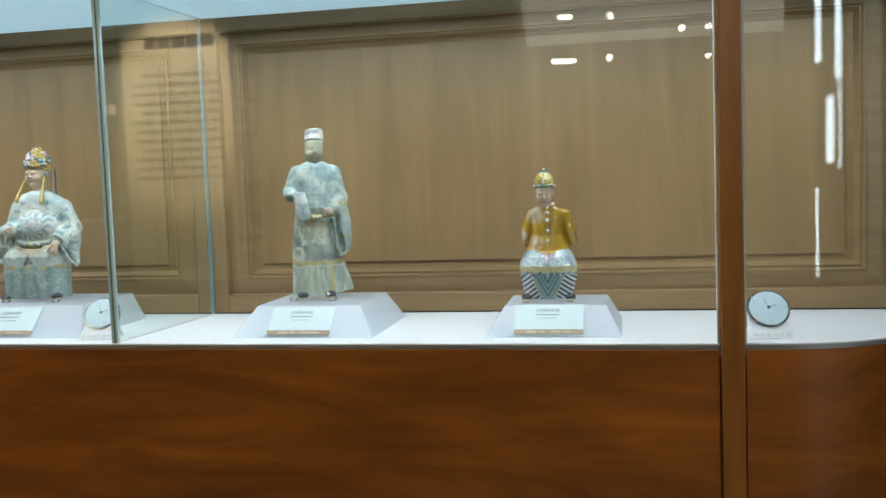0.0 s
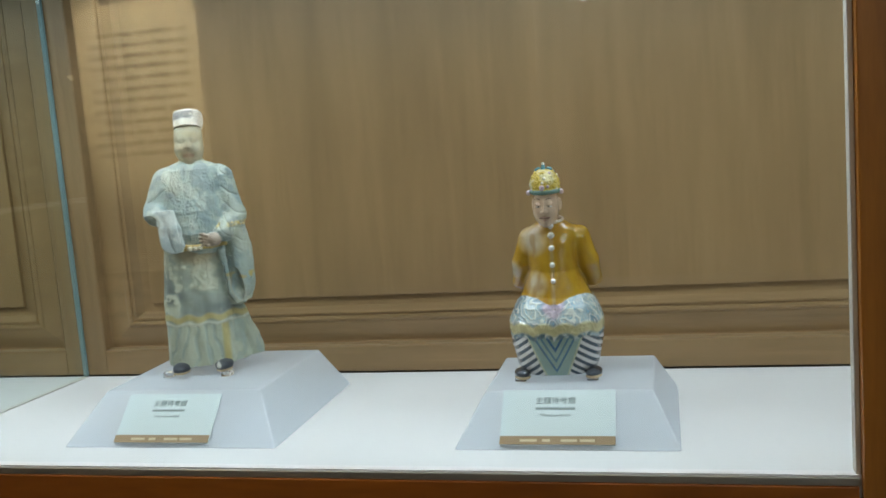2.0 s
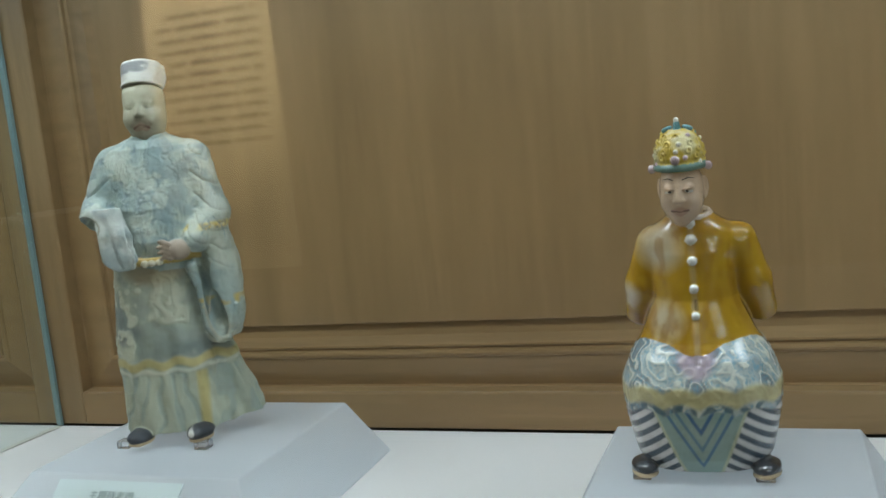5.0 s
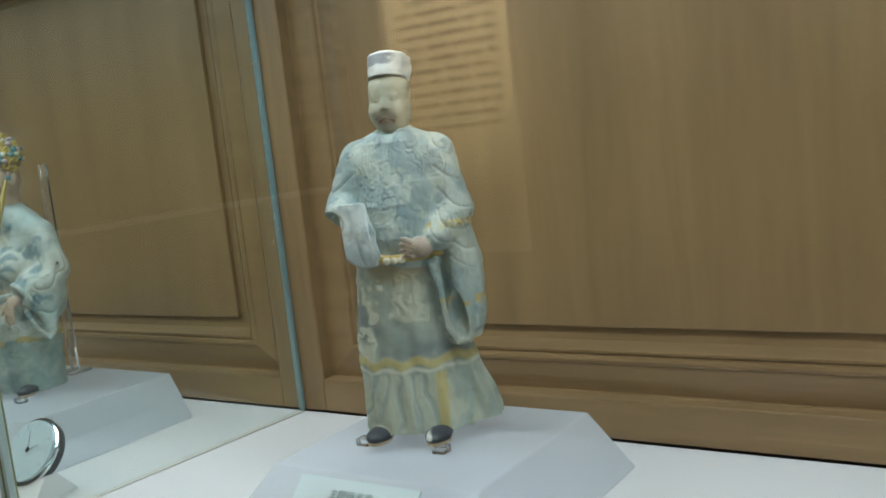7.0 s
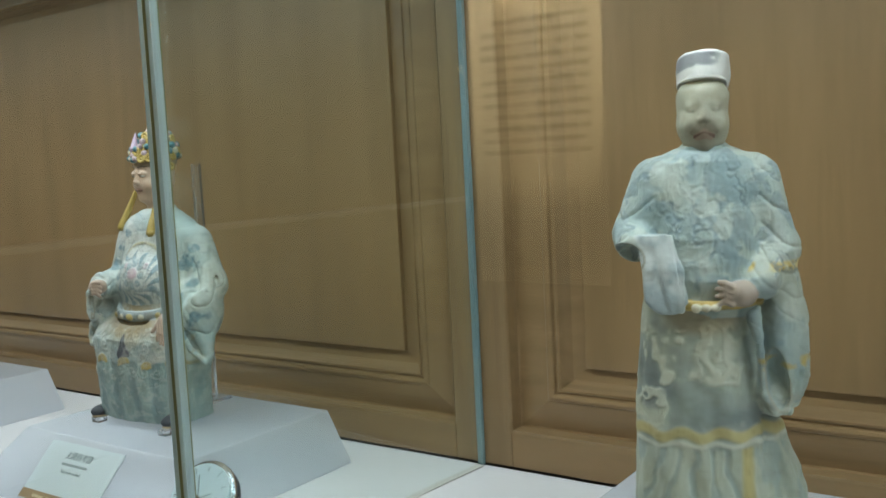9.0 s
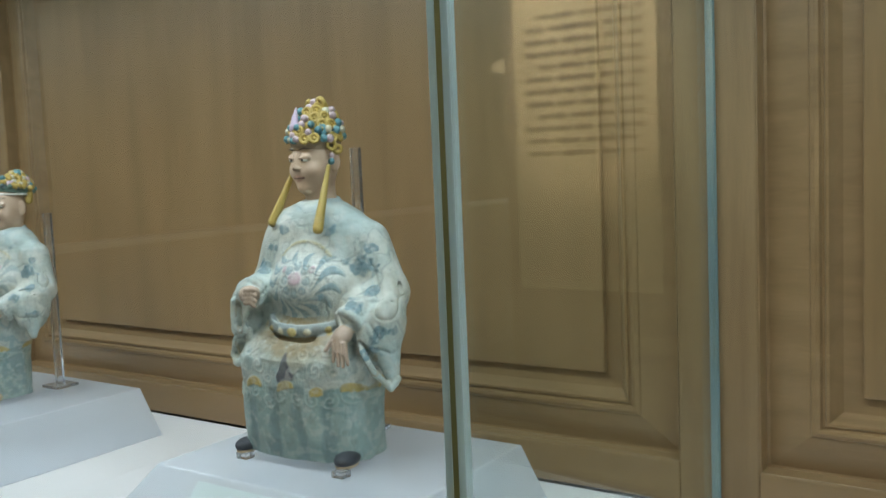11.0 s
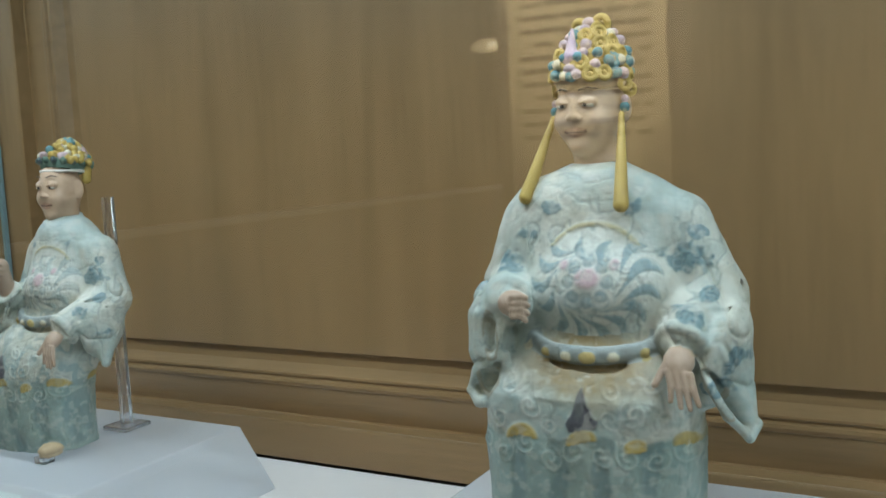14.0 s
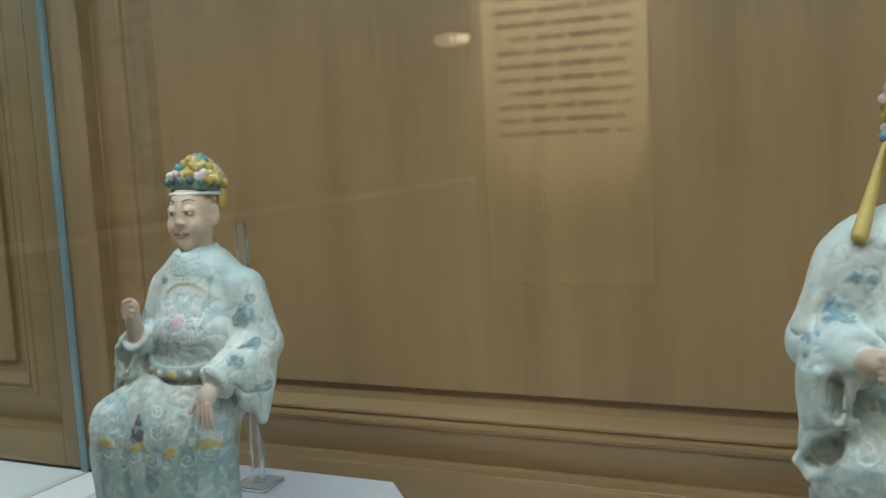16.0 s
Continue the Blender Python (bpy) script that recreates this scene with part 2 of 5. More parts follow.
def prism(outline, z0, z1):
    """A closed outline in plan, drawn up from z0 to z1."""
    b = bmesh.new()
    low = [b.verts.new((x, y, z0)) for x, y in outline]
    high = [b.verts.new((x, y, z1)) for x, y in outline]
    n = len(outline)
    b.faces.new(low[::-1]), b.faces.new(high)
    for i in range(n):
        b.faces.new((low[i], low[(i + 1) % n], high[(i + 1) % n], high[i]))
    bmesh.ops.recalc_face_normals(b, faces=b.faces[:])
    return b


def part(name, bm, mat, parent=None, label="", smooth=False):
    data = bpy.data.meshes.new(name)
    bm.to_mesh(data)
    bm.free()
    data.materials.append(mat)
    if smooth:
        data.polygons.foreach_set("use_smooth", [True] * len(data.polygons))
    ob = new(name, data)
    ob.parent = parent
    return tagged(ob, label)


def empty(name, place, label, category, group="", kind=""):
    ob = new(name)
    ob.empty_display_size = 0.02
    ob.location = place
    return tagged(ob, label, category, group, kind)


def under(parent, ob):
    """Hang a part built in world places under its thing."""
    ob.parent = parent
    ob.matrix_parent_inverse = Matrix.Translation(parent.location).inverted()
    return ob


def structure(name, bm, mat, label, category):
    return tagged(part(name, bm, mat), label, category, kind="structure")


def bend(r, a0=-90, a1=0, steps=24):
    """Plan points of the rounded end, at radius r about its centre."""
    cx, cy = BEND_X, FRONT + BEND_R
    return [(cx + r * math.cos(radians(a0 + (a1 - a0) * i / steps)), cy + r * math.sin(radians(a0 + (a1 - a0) * i / steps))) for i in range(steps + 1)]


# ---- the room ----
structure("floor", box((-5.2, -5.2, -0.1), (4.2, 2.9, 0.0)), FLOOR_STONE, "dark polished stone floor of the gallery", "floor")
structure("ceiling", box((-5.2, -5.2, 2.9), (4.2, 2.9, 3.0)), ROOM_WHITE, "plain dim gallery ceiling", "ceiling")
structure("wall_west", box((-5.3, -5.2, 0), (-5.15, 2.9, 2.9)), WALL_PAINT, "plain brown gallery wall", "wall")
structure("wall_east", box((4.1, -5.2, 0), (4.2, 2.9, 2.9)), WALL_PAINT, "plain brown gallery wall", "wall")
structure("wall_south", box((-5.15, -5.2, 0), (4.1, -5.05, 2.9)), WALL_PAINT, "plain brown far gallery wall", "wall")
structure("wall_text", box((-3.535, -1.93, 0), (-0.72, -1.75, 2.9)), WALL_PAINT, "brown gallery wall that carries the text board", "wall")
structure("wall_return", box((-0.90, -5.05, 0), (-0.72, -1.93, 2.9)), WALL_PAINT, "brown return wall behind the text wall", "wall")
structure("wall_north", box((-5.15, 2.72, 0), (4.1, 2.85, 2.9)), WALL_PAINT, "plain gallery wall behind the showcase", "wall")

# ---- the showcase: back wall of framed panels ----
back = structure("wall_back", box((LEFT_END, 2.640, 0.86), (0.74, 2.718, 1.98)), FRAME_WOOD, "oak-veneered back wall of the showcase with framed panels", "wall")
STILES = ((-2.946, -2.846), (-1.388, -1.288), (0.662, 0.74), (LEFT_END, -4.18))
for x0, x1 in STILES:
    part("stile", box((x0, BACK, 0.9378), (x1, 2.639, CASE_TOP - 0.002), 0.003), FRAME_WOOD, back)
OPENINGS = ((-1.288, 0.662), (-2.846, -1.388), (-4.18, -2.946))
LOW, HIGH = 0.992, 1.815
# the moulding's section: how far in from the opening (part of the way to the panel) and how deep
SECTION = ((0.0, 2.5745), (0.015, 2.5755), (0.03, 2.5975), (0.06, 2.5985), (0.50, 2.5890), (0.515, 2.5870), (0.56, 2.5855), (0.60, 2.5865), (0.62, 2.5910), (0.645, 2.5910), (0.66, 2.5885), (0.69, 2.5890), (0.73, 2.5960), (0.80, 2.6060), (1.03, 2.6090))
for x0, x1 in OPENINGS:
    part("rail", box((x0, BACK, 0.9378), (x1, 2.639, LOW), 0.003), RAIL_WOOD, back)
    part("rail", box((x0, BACK, HIGH), (x1, 2.639, CASE_TOP - 0.002), 0.003), RAIL_WOOD, back)
    mould = bmesh.new()
    loops = []
    for share, y in SECTION:
        side, low, high = share * 0.112, share * 0.099, share * 0.072
        loops.append([mould.verts.new(p) for p in ((x0 + side, y, LOW + low), (x1 - side, y, LOW + low), (x1 - side, y, HIGH - high), (x0 + side, y, HIGH - high))])
    for a, b in zip(loops, loops[1:]):
        for i in range(4):
            mould.faces.new((a[i], a[(i + 1) % 4], b[(i + 1) % 4], b[i]))
    part("moulding", mould, RAIL_WOOD, back)
    part("panel", box((x0 + 0.112, 2.6000, LOW + 0.099), (x1 - 0.112, 2.639, HIGH - 0.072), 0.002), PANEL_WOOD, back)

# shelf, base, header and ceiling of the case, all following the rounded end
def case_plan(inset, back_y):
    return [(LEFT_END, FRONT + inset)] + bend(BEND_R - inset) + [(BEND_X + BEND_R - inset, back_y), (LEFT_END, back_y)]


structure("display_shelf", prism(case_plan(0.004, 2.5725), SHELF - 0.03, SHELF), WHITE_BOARD, "white display shelf inside the showcase", "shelf")
structure("shelf_seam", prism(case_plan(0.03, 2.637), SHELF - 0.034, SHELF - 0.006), SEAM, "dark gap behind the white shelf", "seam")
structure("case_ceiling", prism(case_plan(0.012, 2.638), CASE_TOP, CASE_TOP + 0.03), CEILING_WHITE, "softly luminous white ceiling of the showcase", "ceiling")
structure("case_header", prism(case_plan(-0.004, 2.714), CASE_TOP + 0.031, 2.895), BASE_WOOD, "red-stained wooden header above the showcase", "header")
case_base = structure("case_base", prism(case_plan(0.016, 2.70), 0.0, 0.90), BASE_WOOD, "red-brown stained wooden base of the showcase", "cabinet base")
for x0, x1 in ((-4.28, -2.945), (-2.935, POST[0] - 0.004)):
    part("front_board", box((x0, FRONT - 0.004, 0.06), (x1, FRONT + 0.0155, 0.922), 0.002), BASE_WOOD, case_base)
rounded = bend(BEND_R + 0.004)
part("front_board", prism([(POST[1] + 0.004, FRONT - 0.004)] + rounded + bend(BEND_R - 0.0155)[::-1] + [(POST[1] + 0.004, FRONT + 0.0155)], 0.06, 0.922), BASE_WOOD, case_base, "curved red-stained board")
channel = structure("glass_channel", box((LEFT_END, FRONT - 0.002, 0.9225), (POST[0] - 0.002, FRONT + 0.0035, 0.933), 0.001), CHANNEL, "thin metal channel along the foot of the glass", "channel")
part("channel_bend", prism([(POST[1] + 0.002, FRONT - 0.002)] + bend(BEND_R + 0.002) + bend(BEND_R - 0.0035)[::-1] + [(POST[1] + 0.002, FRONT + 0.0035)], 0.9225, 0.933), CHANNEL, channel)
post = structure("case_post", box((POST[0], FRONT - 0.012, 0.0), (POST[1], FRONT + 0.034, 1.89), 0.003), POST_WOOD, "red-brown wooden post between two panes", "post")
part("gasket", box((POST[0] - 0.007, FRONT + 0.004, 0.936), (POST[0] - 0.0005, FRONT + 0.026, 1.889), 0.001), GASKET, post, "pale rubber gasket")
part("gasket", box((POST[1] + 0.0005, FRONT + 0.004, 0.936), (POST[1] + 0.006, FRONT + 0.026, 1.889), 0.001), GASKET, post, "pale rubber gasket")

# front panes, bent end pane and cross partitions
def pane(name, bm, mat, label):
    ob = structure(name, bm, mat, label, "glass pane")
    ob.visible_shadow = False
    return ob


JOINTS = (-1.376, -2.940)
EDGES = [POST[0] - 0.001, JOINTS[0], JOINTS[1], LEFT_END]
for i in range(3):
    pane("window_%d" % (i + 1), box((EDGES[i + 1] + 0.0100, GLASS - 0.005, 0.931), (EDGES[i] - (0.0100 if i else 0.0), GLASS + 0.005, 1.889)), PLATE_GLASS, "clear front glass pane of the showcase")
pane("window_4", prism([(POST[1] + 0.001, GLASS - 0.005)] + bend(BEND_R - (GLASS - 0.005 - FRONT), steps=300) + bend(BEND_R - (GLASS + 0.005 - FRONT), steps=300)[::-1] + [(POST[1] + 0.001, GLASS + 0.005)], 0.931, 1.889), PLATE_GLASS, "curved clear glass at the rounded case end")
for back_x, front_x in ((-1.339, JOINTS[0]), (-2.903, JOINTS[1])):
    turn = math.degrees(math.atan2(front_x - back_x, BACK - GLASS))
    length = math.hypot(front_x - back_x, BACK - GLASS)
    sheet = box((-0.005, 0.011, 0.0), (0.005, length - 0.009, CASE_TOP - SHELF - 0.002))
    ob = pane("glass_partition", sheet, SIDE_GLASS, "clear cross partition of plate glass with bluish edges")
    ob.location, ob.rotation_euler = (front_x, GLASS, SHELF + 0.001), (0, 0, radians(turn))
    strip = part("glass_edge", box((-0.005, length - 0.0085, 0.0), (0.005, length - 0.002, CASE_TOP - SHELF - 0.002), 0.001), EDGE_BLUE, ob, "bluish polished glass edge")
    part("glass_edge", box((-0.0045, 0.0065, 0.0), (0.0045, 0.0105, CASE_TOP - SHELF - 0.002), 0.001), EDGE_OLIVE, ob, "olive sealant joint")
    foot = part("foot_line", box((-0.006, 0.011, -0.0005), (0.006, length - 0.009, 0.0012)), GASKET, ob, "pale foot seal")
    for side, mat in ((-1, EDGE_PALE), (1, EDGE_PALE)):
        rim = box((front_x + side * 0.0062 - 0.0036, GLASS - 0.005, 0.931), (front_x + side * 0.0062 + 0.0036, GLASS + 0.005, 1.889), 0.0012)
        structure("pane_edge", rim, mat, "polished edge of the front glass at a joint", "glass edge")
    structure("pane_joint", box((front_x - 0.0025, GLASS - 0.0045, 0.931), (front_x + 0.0025, GLASS + 0.0045, 1.889)), EDGE_OLIVE, "dark olive sealant between two panes", "joint")

# ---- text with the built-in font ----
def letters(text, size, thick=0.0003):
    curve = bpy.data.curves.new("letters", "FONT")
    curve.body, curve.size, curve.extrude, curve.align_x, curve.align_y = text, size, thick, "CENTER", "CENTER"
    ob = bpy.data.objects.new("letters", curve)
    scene.collection.objects.link(ob)
    bpy.context.view_layer.update()
    data = bpy.data.meshes.new_from_object(ob.evaluated_get(bpy.context.evaluated_depsgraph_get()))
    bpy.data.objects.remove(ob)
    b = bmesh.new()
    b.from_mesh(data)
    bpy.data.meshes.remove(data)
    return b


# ---- frosted plinths with their labels ----
def plinth(label, bottom, top, height, label_x):
    """bottom, top: x0, x1, y0, y1 of the foot and of the upper face."""
    foot = Vector(((bottom[0] + bottom[1]) / 2, (bottom[2] + bottom[3]) / 2, SHELF))
    ob = empty("plinth", foot, label, "plinth", "frosted plinths")
    pts = [(x, y, SHELF + 0.0005) for x in bottom[:2] for y in bottom[2:]] + [(x, y, SHELF + height) for x in top[:2] for y in top[2:]]
    under(ob, part("body", hull(pts, 0.0025), ACRYLIC))
    # the card leans on the sloping front
    slope = math.degrees(math.atan2(height, top[2] - bottom[2]))
    rise = math.hypot(height, top[2] - bottom[2])
    lift = Vector((0, top[2] - bottom[2], height)).normalized() * 0.005
    card = empty("label_stand", Vector((label_x, bottom[2] - 0.0015, SHELF + 0.0006)) + lift, "pale caption card with a brown band, leaning on a plinth", "label", "caption cards")
    card.rotation_euler = (radians(slope), 0, 0)
    w, h = 0.172, min(0.096, rise * 0.98)
    part("card", box((-w / 2, 0.004, 0.001), (w / 2, h, 0.0028), 0.0004), CARD, card)
    part("band", box((-w / 2, 0.0042, 0.003), (w / 2, 0.0180, 0.0036)), BAND, card, "brown band with gold marks")
    for i, (a, b) in enumerate(((-0.055, -0.030), (-0.022, -0.010), (0.006, 0.030), (0.034, 0.056))):
        part("mark", box((a, 0.0085, 0.0037), (b, 0.0125, 0.0041)), GOLD_INK, card, "unreadable gold marks")
    title = letters("主題待考證", 0.0125)
    title.transform(Matrix.Translation((-0.004, h * 0.80, 0.0031)))
    part("title", title, INK, card, "dark printed title")
    for y, half in ((0.665, 0.030),):
        part("line", box((-0.004 - half, h * y - 0.0018, 0.003), (-0.004 + half, h * y + 0.0018, 0.0033)), INK, card, "unreadable small print")
    small = letters("Title to be verified", 0.0062)
    small.transform(Matrix.Translation((-0.004, h * 0.55, 0.0031)))
    part("line", small, INK, card, "small printed line")
    return ob


plinth("low frosted acrylic plinth with sloping sides under the yellow-jacketed figure", (-0.402, -0.066, 2.120, 2.446), (-0.362, -0.104, 2.192, 2.402), 0.071, -0.246)
plinth("low frosted acrylic plinth with sloping sides under the standing figure", (-1.078, -0.694, 2.120, 2.492), (-1.038, -0.747, 2.200, 2.474), 0.075, -0.899)
plinth("low frosted acrylic plinth with sloping sides under the seated official", (-1.990, -1.525, 2.128, 2.486), (-1.945, -1.566, 2.205, 2.482), 0.081, -1.769)
plinth("low frosted acrylic plinth with sloping sides under the smaller seated official", (-2.715, -2.278, 2.130, 2.478), (-2.668, -2.336, 2.210, 2.482), 0.077, -2.49)

# ---- round dials on white stands ----
def dial(x, y, turn):
    ob = empty("dial_gauge", (x, y, SHELF), "round chrome-rimmed thermometer dial on a white stand", "gauge", "dial gauges")
    ob.rotation_euler = (0, 0, radians(turn))
    axis = Vector((0, 0.80, -0.60)).normalized()
    mid = Vector((0, 0.0, 0.062))
    part("case", disc(mid + axis * 0.006, axis, 0.047, 0.016, bevel=0.003), DARK_PLASTIC, ob, "dark rear case", True)
    part("rim", disc(mid - axis * 0.003, axis, 0.050, 0.009, bevel=0.003), CHROME, ob, "polished chrome rim")
    face = part("face", disc(mid - axis * 0.0085, axis, 0.0445, 0.003), DIAL_FACE, ob, "pale blue dial face")
    side, up = Vector((1, 0, 0)), axis.cross(Vector((1, 0, 0)))
    at = mid - axis * 0.0105
    for a in range(0, 360, 30):
        d = side * math.sin(radians(a)) + up * math.cos(radians(a))
        t = box((-0.0006, -0.003, -0.0003), (0.0006, 0.003, 0.0003))
        t.transform(Matrix.Translation(at + d * 0.037) @ Matrix((side * math.cos(radians(a)) - up * math.sin(radians(a)), d, -axis)).transposed().to_4x4())
        part("tick", t, INK, face)
    for a, length in ((200, 0.030), (115, 0.020)):
        d = side * math.sin(radians(a)) + up * math.cos(radians(a))
        t = box((-0.0006, -0.004, -0.0004), (0.0006, length, 0.0004))
        t.transform(Matrix.Translation(at - axis * 0.001) @ Matrix((side * math.cos(radians(a)) - up * math.sin(radians(a)), d, -axis)).transposed().to_4x4())
        part("pointer", t, INK, face, "dark pointer")
    part("hub", disc(at - axis * 0.001, axis, 0.004, 0.003, segments=16), CHROME, face)
    stand = hull([(sx * 0.048, -0.052, 0.001) for sx in (-1, 1)] + [(sx * 0.046, 0.03, 0.001) for sx in (-1, 1)] + [(sx * 0.043, -0.022, 0.035) for sx in (-1, 1)] + [(sx * 0.043, 0.0, 0.035) for sx in (-1, 1)], 0.0015)
    stand = part("stand", stand, WHITE_BOARD, ob, "white wedge stand")
    for i in range(6):
        c = -0.036 + i * 0.0145
        b = box((c - 0.0045, -0.0015, -0.0005), (c + 0.0045, 0.0065, 0.0006))
        b.transform(Matrix.Translation((0, -0.047, 0.0075)) @ Euler((radians(48), 0, 0)).to_matrix().to_4x4())
        part("mark", b, GASKET, stand, "unreadable pale marks")
    return ob


dial(0.277, 2.150, 4)
dial(-1.470, 2.150, 6)

# ---- the text board on the opposite wall, lamps and the low screen ----
board = empty("text_board", (-3.06, -1.75, 1.0), "cream text board with dark printed lines on the gallery wall", "sign")
def on_board(name, x0, x1, z0, z1, y0, y1, mat, label=""):
    return under(board, part(name, box((x0, y0, z0), (x1, y1, z1)), mat, None, label))


on_board("panel", -3.46, -2.665, 0.70, 2.56, -1.7495, -1.725, BOARD_CREAM)
for i in range(5):
    x = -3.24 + i * 0.105
    on_board("title_mark", x - 0.043, x + 0.043, 2.300, 2.386, -1.7248, -1.7235, BOARD_INK, "unreadable title character")
rng = random.Random(5)
for i in range(12):
    z = 2.12 - i * 0.0640
    x = -3.39 if i % 4 else -3.32
    while x < -2.76:
        run = rng.uniform(0.10, 0.30)
        end = min(x + run, -2.735)
        on_board("text_line", x, end, z - 0.012, z + 0.012, -1.7248, -1.7238, BOARD_INK, "unreadable printed line")
        x = end + rng.uniform(0.018, 0.03)
screen = structure("wall_screen", box((-4.72, -4.9, 0.0), (-4.64, 1.05, 1.065), 0.006), GREY_SCREEN, "low grey dividing wall beside the showcase", "partition")
part("cap", box((-4.735, -4.9, 1.0655), (-4.625, 1.06, 1.10), 0.006), WHITE_BOARD, screen, "pale cap rail")

def spotlight(x, y, z, wide=0.027, face=LAMP_GLOW):
    ob = empty("track_spotlight", (x, y, z), "black track spotlight with a warm glowing face", "spotlight", "track spotlights")
    axis = Vector((0, -1, 0.12)).normalized()
    part("housing", disc(axis * 0.07, axis, wide + 0.012, 0.14, bevel=0.006), LAMP_BLACK, ob)
    part("lamp_face", disc(axis * -0.003, axis, wide, 0.006), face, ob, "warm glowing lamp face")
    part("stem", box((-0.008, 0.05, 0.03), (0.008, 0.066, 2.88 - z)), LAMP_BLACK, ob)


for x, y, z in ((-0.15, -3.9, 2.33), (0.66, -3.9, 2.30), (0.45, -3.9, 2.54), (-0.14, -3.9, 2.68), (0.67, -3.9, 2.54)):
    spotlight(x, y, z)
def bar_lamp(x, y, z, wide, face):
    ob = empty("bar_lamp", (x, y, z), "short glowing bar lamp hung in the gallery", "lamp", "bar lamps")
    part("housing", box((-wide * 1.2, -0.06, -0.03), (wide * 1.2, -0.004, 0.05), 0.004), LAMP_BLACK, ob)
    part("lamp_face", box((-wide * (0.35 if face is LAMP_SOFT else 1.0), -0.003, -0.018), (wide, 0.004, 0.022), 0.002), face, ob, "warm glowing lamp face")
    part("stem", box((-0.006, -0.04, 0.05), (0.006, -0.028, 2.88 - z)), LAMP_BLACK, ob)
    if face is LAMP_SOFT:
        # oval disc added behind the face, glowing dimly as the lamp's blurred halo
        halo = disc((0, 0, 0), Vector((0, 1, 0)), wide * 1.35, 0.008, bevel=0.002)
        halo.transform(Matrix.Translation((-0.02, -0.0075, 0.002)) @ Matrix.Diagonal((1.0, 1.0, 0.36, 1.0)))
        part("halo", halo, HALO_GLOW, ob, "dim warm disc added as the lamp's halo")
    part("clip", box((-0.004, 0.0045, -0.04), (0.004, 0.008, 0.06)), LAMP_BLACK, ob, "dark clip across the lamp")


bar_lamp(-0.54, -3.9, 2.32, 0.10, LAMP_GLOW)
bar_lamp(-0.52, -3.9, 2.69, 0.06, LAMP_GLOW)
bar_lamp(-3.87, -2.40, 1.97, 0.09, LAMP_SOFT)
light_box = empty("tube_light", (3.1, -1.0, 0.0), "tall bank of cold daylight panels by the gallery entrance", "lamp")
part("frame", box((-0.02, -1.25, 0.0), (0.05, 1.15, 2.6), 0.004), LAMP_BLACK, light_box)
for y, wide, z0, z1 in ((0.17, 0.58, 1.36, 1.77), (-1.02, 0.24, 0.55, 1.19), (-0.80, 0.55, 2.05, 2.55), (0.74, 0.40, 1.84, 2.55), (0.86, 0.10, 1.32, 1.83)):
    part("tube", box((-0.03, y - wide / 2, z0), (-0.0205, y + wide / 2, z1), 0.003), TUBE_GLOW, light_box, "cold white light panel")

# ---- ceramic figures: solids blended in a grid of distances, then skinned ----
def hashed(ix, iy, iz):
    n = (ix * 374761393 + iy * 668265263 + iz * 2147483647 + 12345) & 0xFFFFFFFF
    n = ((n ^ (n >> 13)) * 1274126177) & 0xFFFFFFFF
    return ((n ^ (n >> 16)) & 0xFFFF) / 65535.0


def blotch(p, size, seed=0):
    """Smooth value noise, 0 to 1, with cells of that size."""
    q = p / size + seed * 17.3 + 100.0
    i = np.floor(q).astype(np.int64)
    f = q - i
    f = f * f * (3 - 2 * f)
    out = 0
    for dx in (0, 1):
        for dy in (0, 1):
            for dz in (0, 1):
                w = (f[:, 0] if dx else 1 - f[:, 0]) * (f[:, 1] if dy else 1 - f[:, 1]) * (f[:, 2] if dz else 1 - f[:, 2])
                out = out + w * hashed(i[:, 0] + dx, i[:, 1] + dy, i[:, 2] + dz)
    return out


def clouded(p, size, seed=0):
    return 0.6 * blotch(p, size, seed) + 0.28 * blotch(p, size / 2.1, seed + 1) + 0.12 * blotch(p, size / 4.3, seed + 2)


def ell(c, r, rot=(0, 0, 0)):
    m = np.array(Euler([radians(a) for a in rot]).to_matrix().transposed())
    c, r = np.array(c, float), np.array(r, float)
    reach = np.abs(m.T) @ r if any(rot) else r

    def d(x, y, z):
        x, y, z = x - c[0], y - c[1], z - c[2]
        if any(rot):
            x, y, z = (m[k, 0] * x + m[k, 1] * y + m[k, 2] * z for k in range(3))
        k0 = np.sqrt((x / r[0]) ** 2 + (y / r[1]) ** 2 + (z / r[2]) ** 2)
        k1 = np.sqrt((x / r[0] ** 2) ** 2 + (y / r[1] ** 2) ** 2 + (z / r[2] ** 2) ** 2) + 1e-9
        return k0 * (k0 - 1) / k1
    return d, c - reach, c + reach


def rod(a, b, ra, rb):
    a, b = np.array(a, float), np.array(b, float)
    ab = b - a
    n2 = float(ab @ ab)

    def d(x, y, z):
        t = np.clip(((x - a[0]) * ab[0] + (y - a[1]) * ab[1] + (z - a[2]) * ab[2]) / n2, 0, 1)
        return np.sqrt((x - a[0] - t * ab[0]) ** 2 + (y - a[1] - t * ab[1]) ** 2 + (z - a[2] - t * ab[2]) ** 2) - (ra + t * (rb - ra))
    r = max(ra, rb)
    return d, np.minimum(a, b) - r, np.maximum(a, b) + r


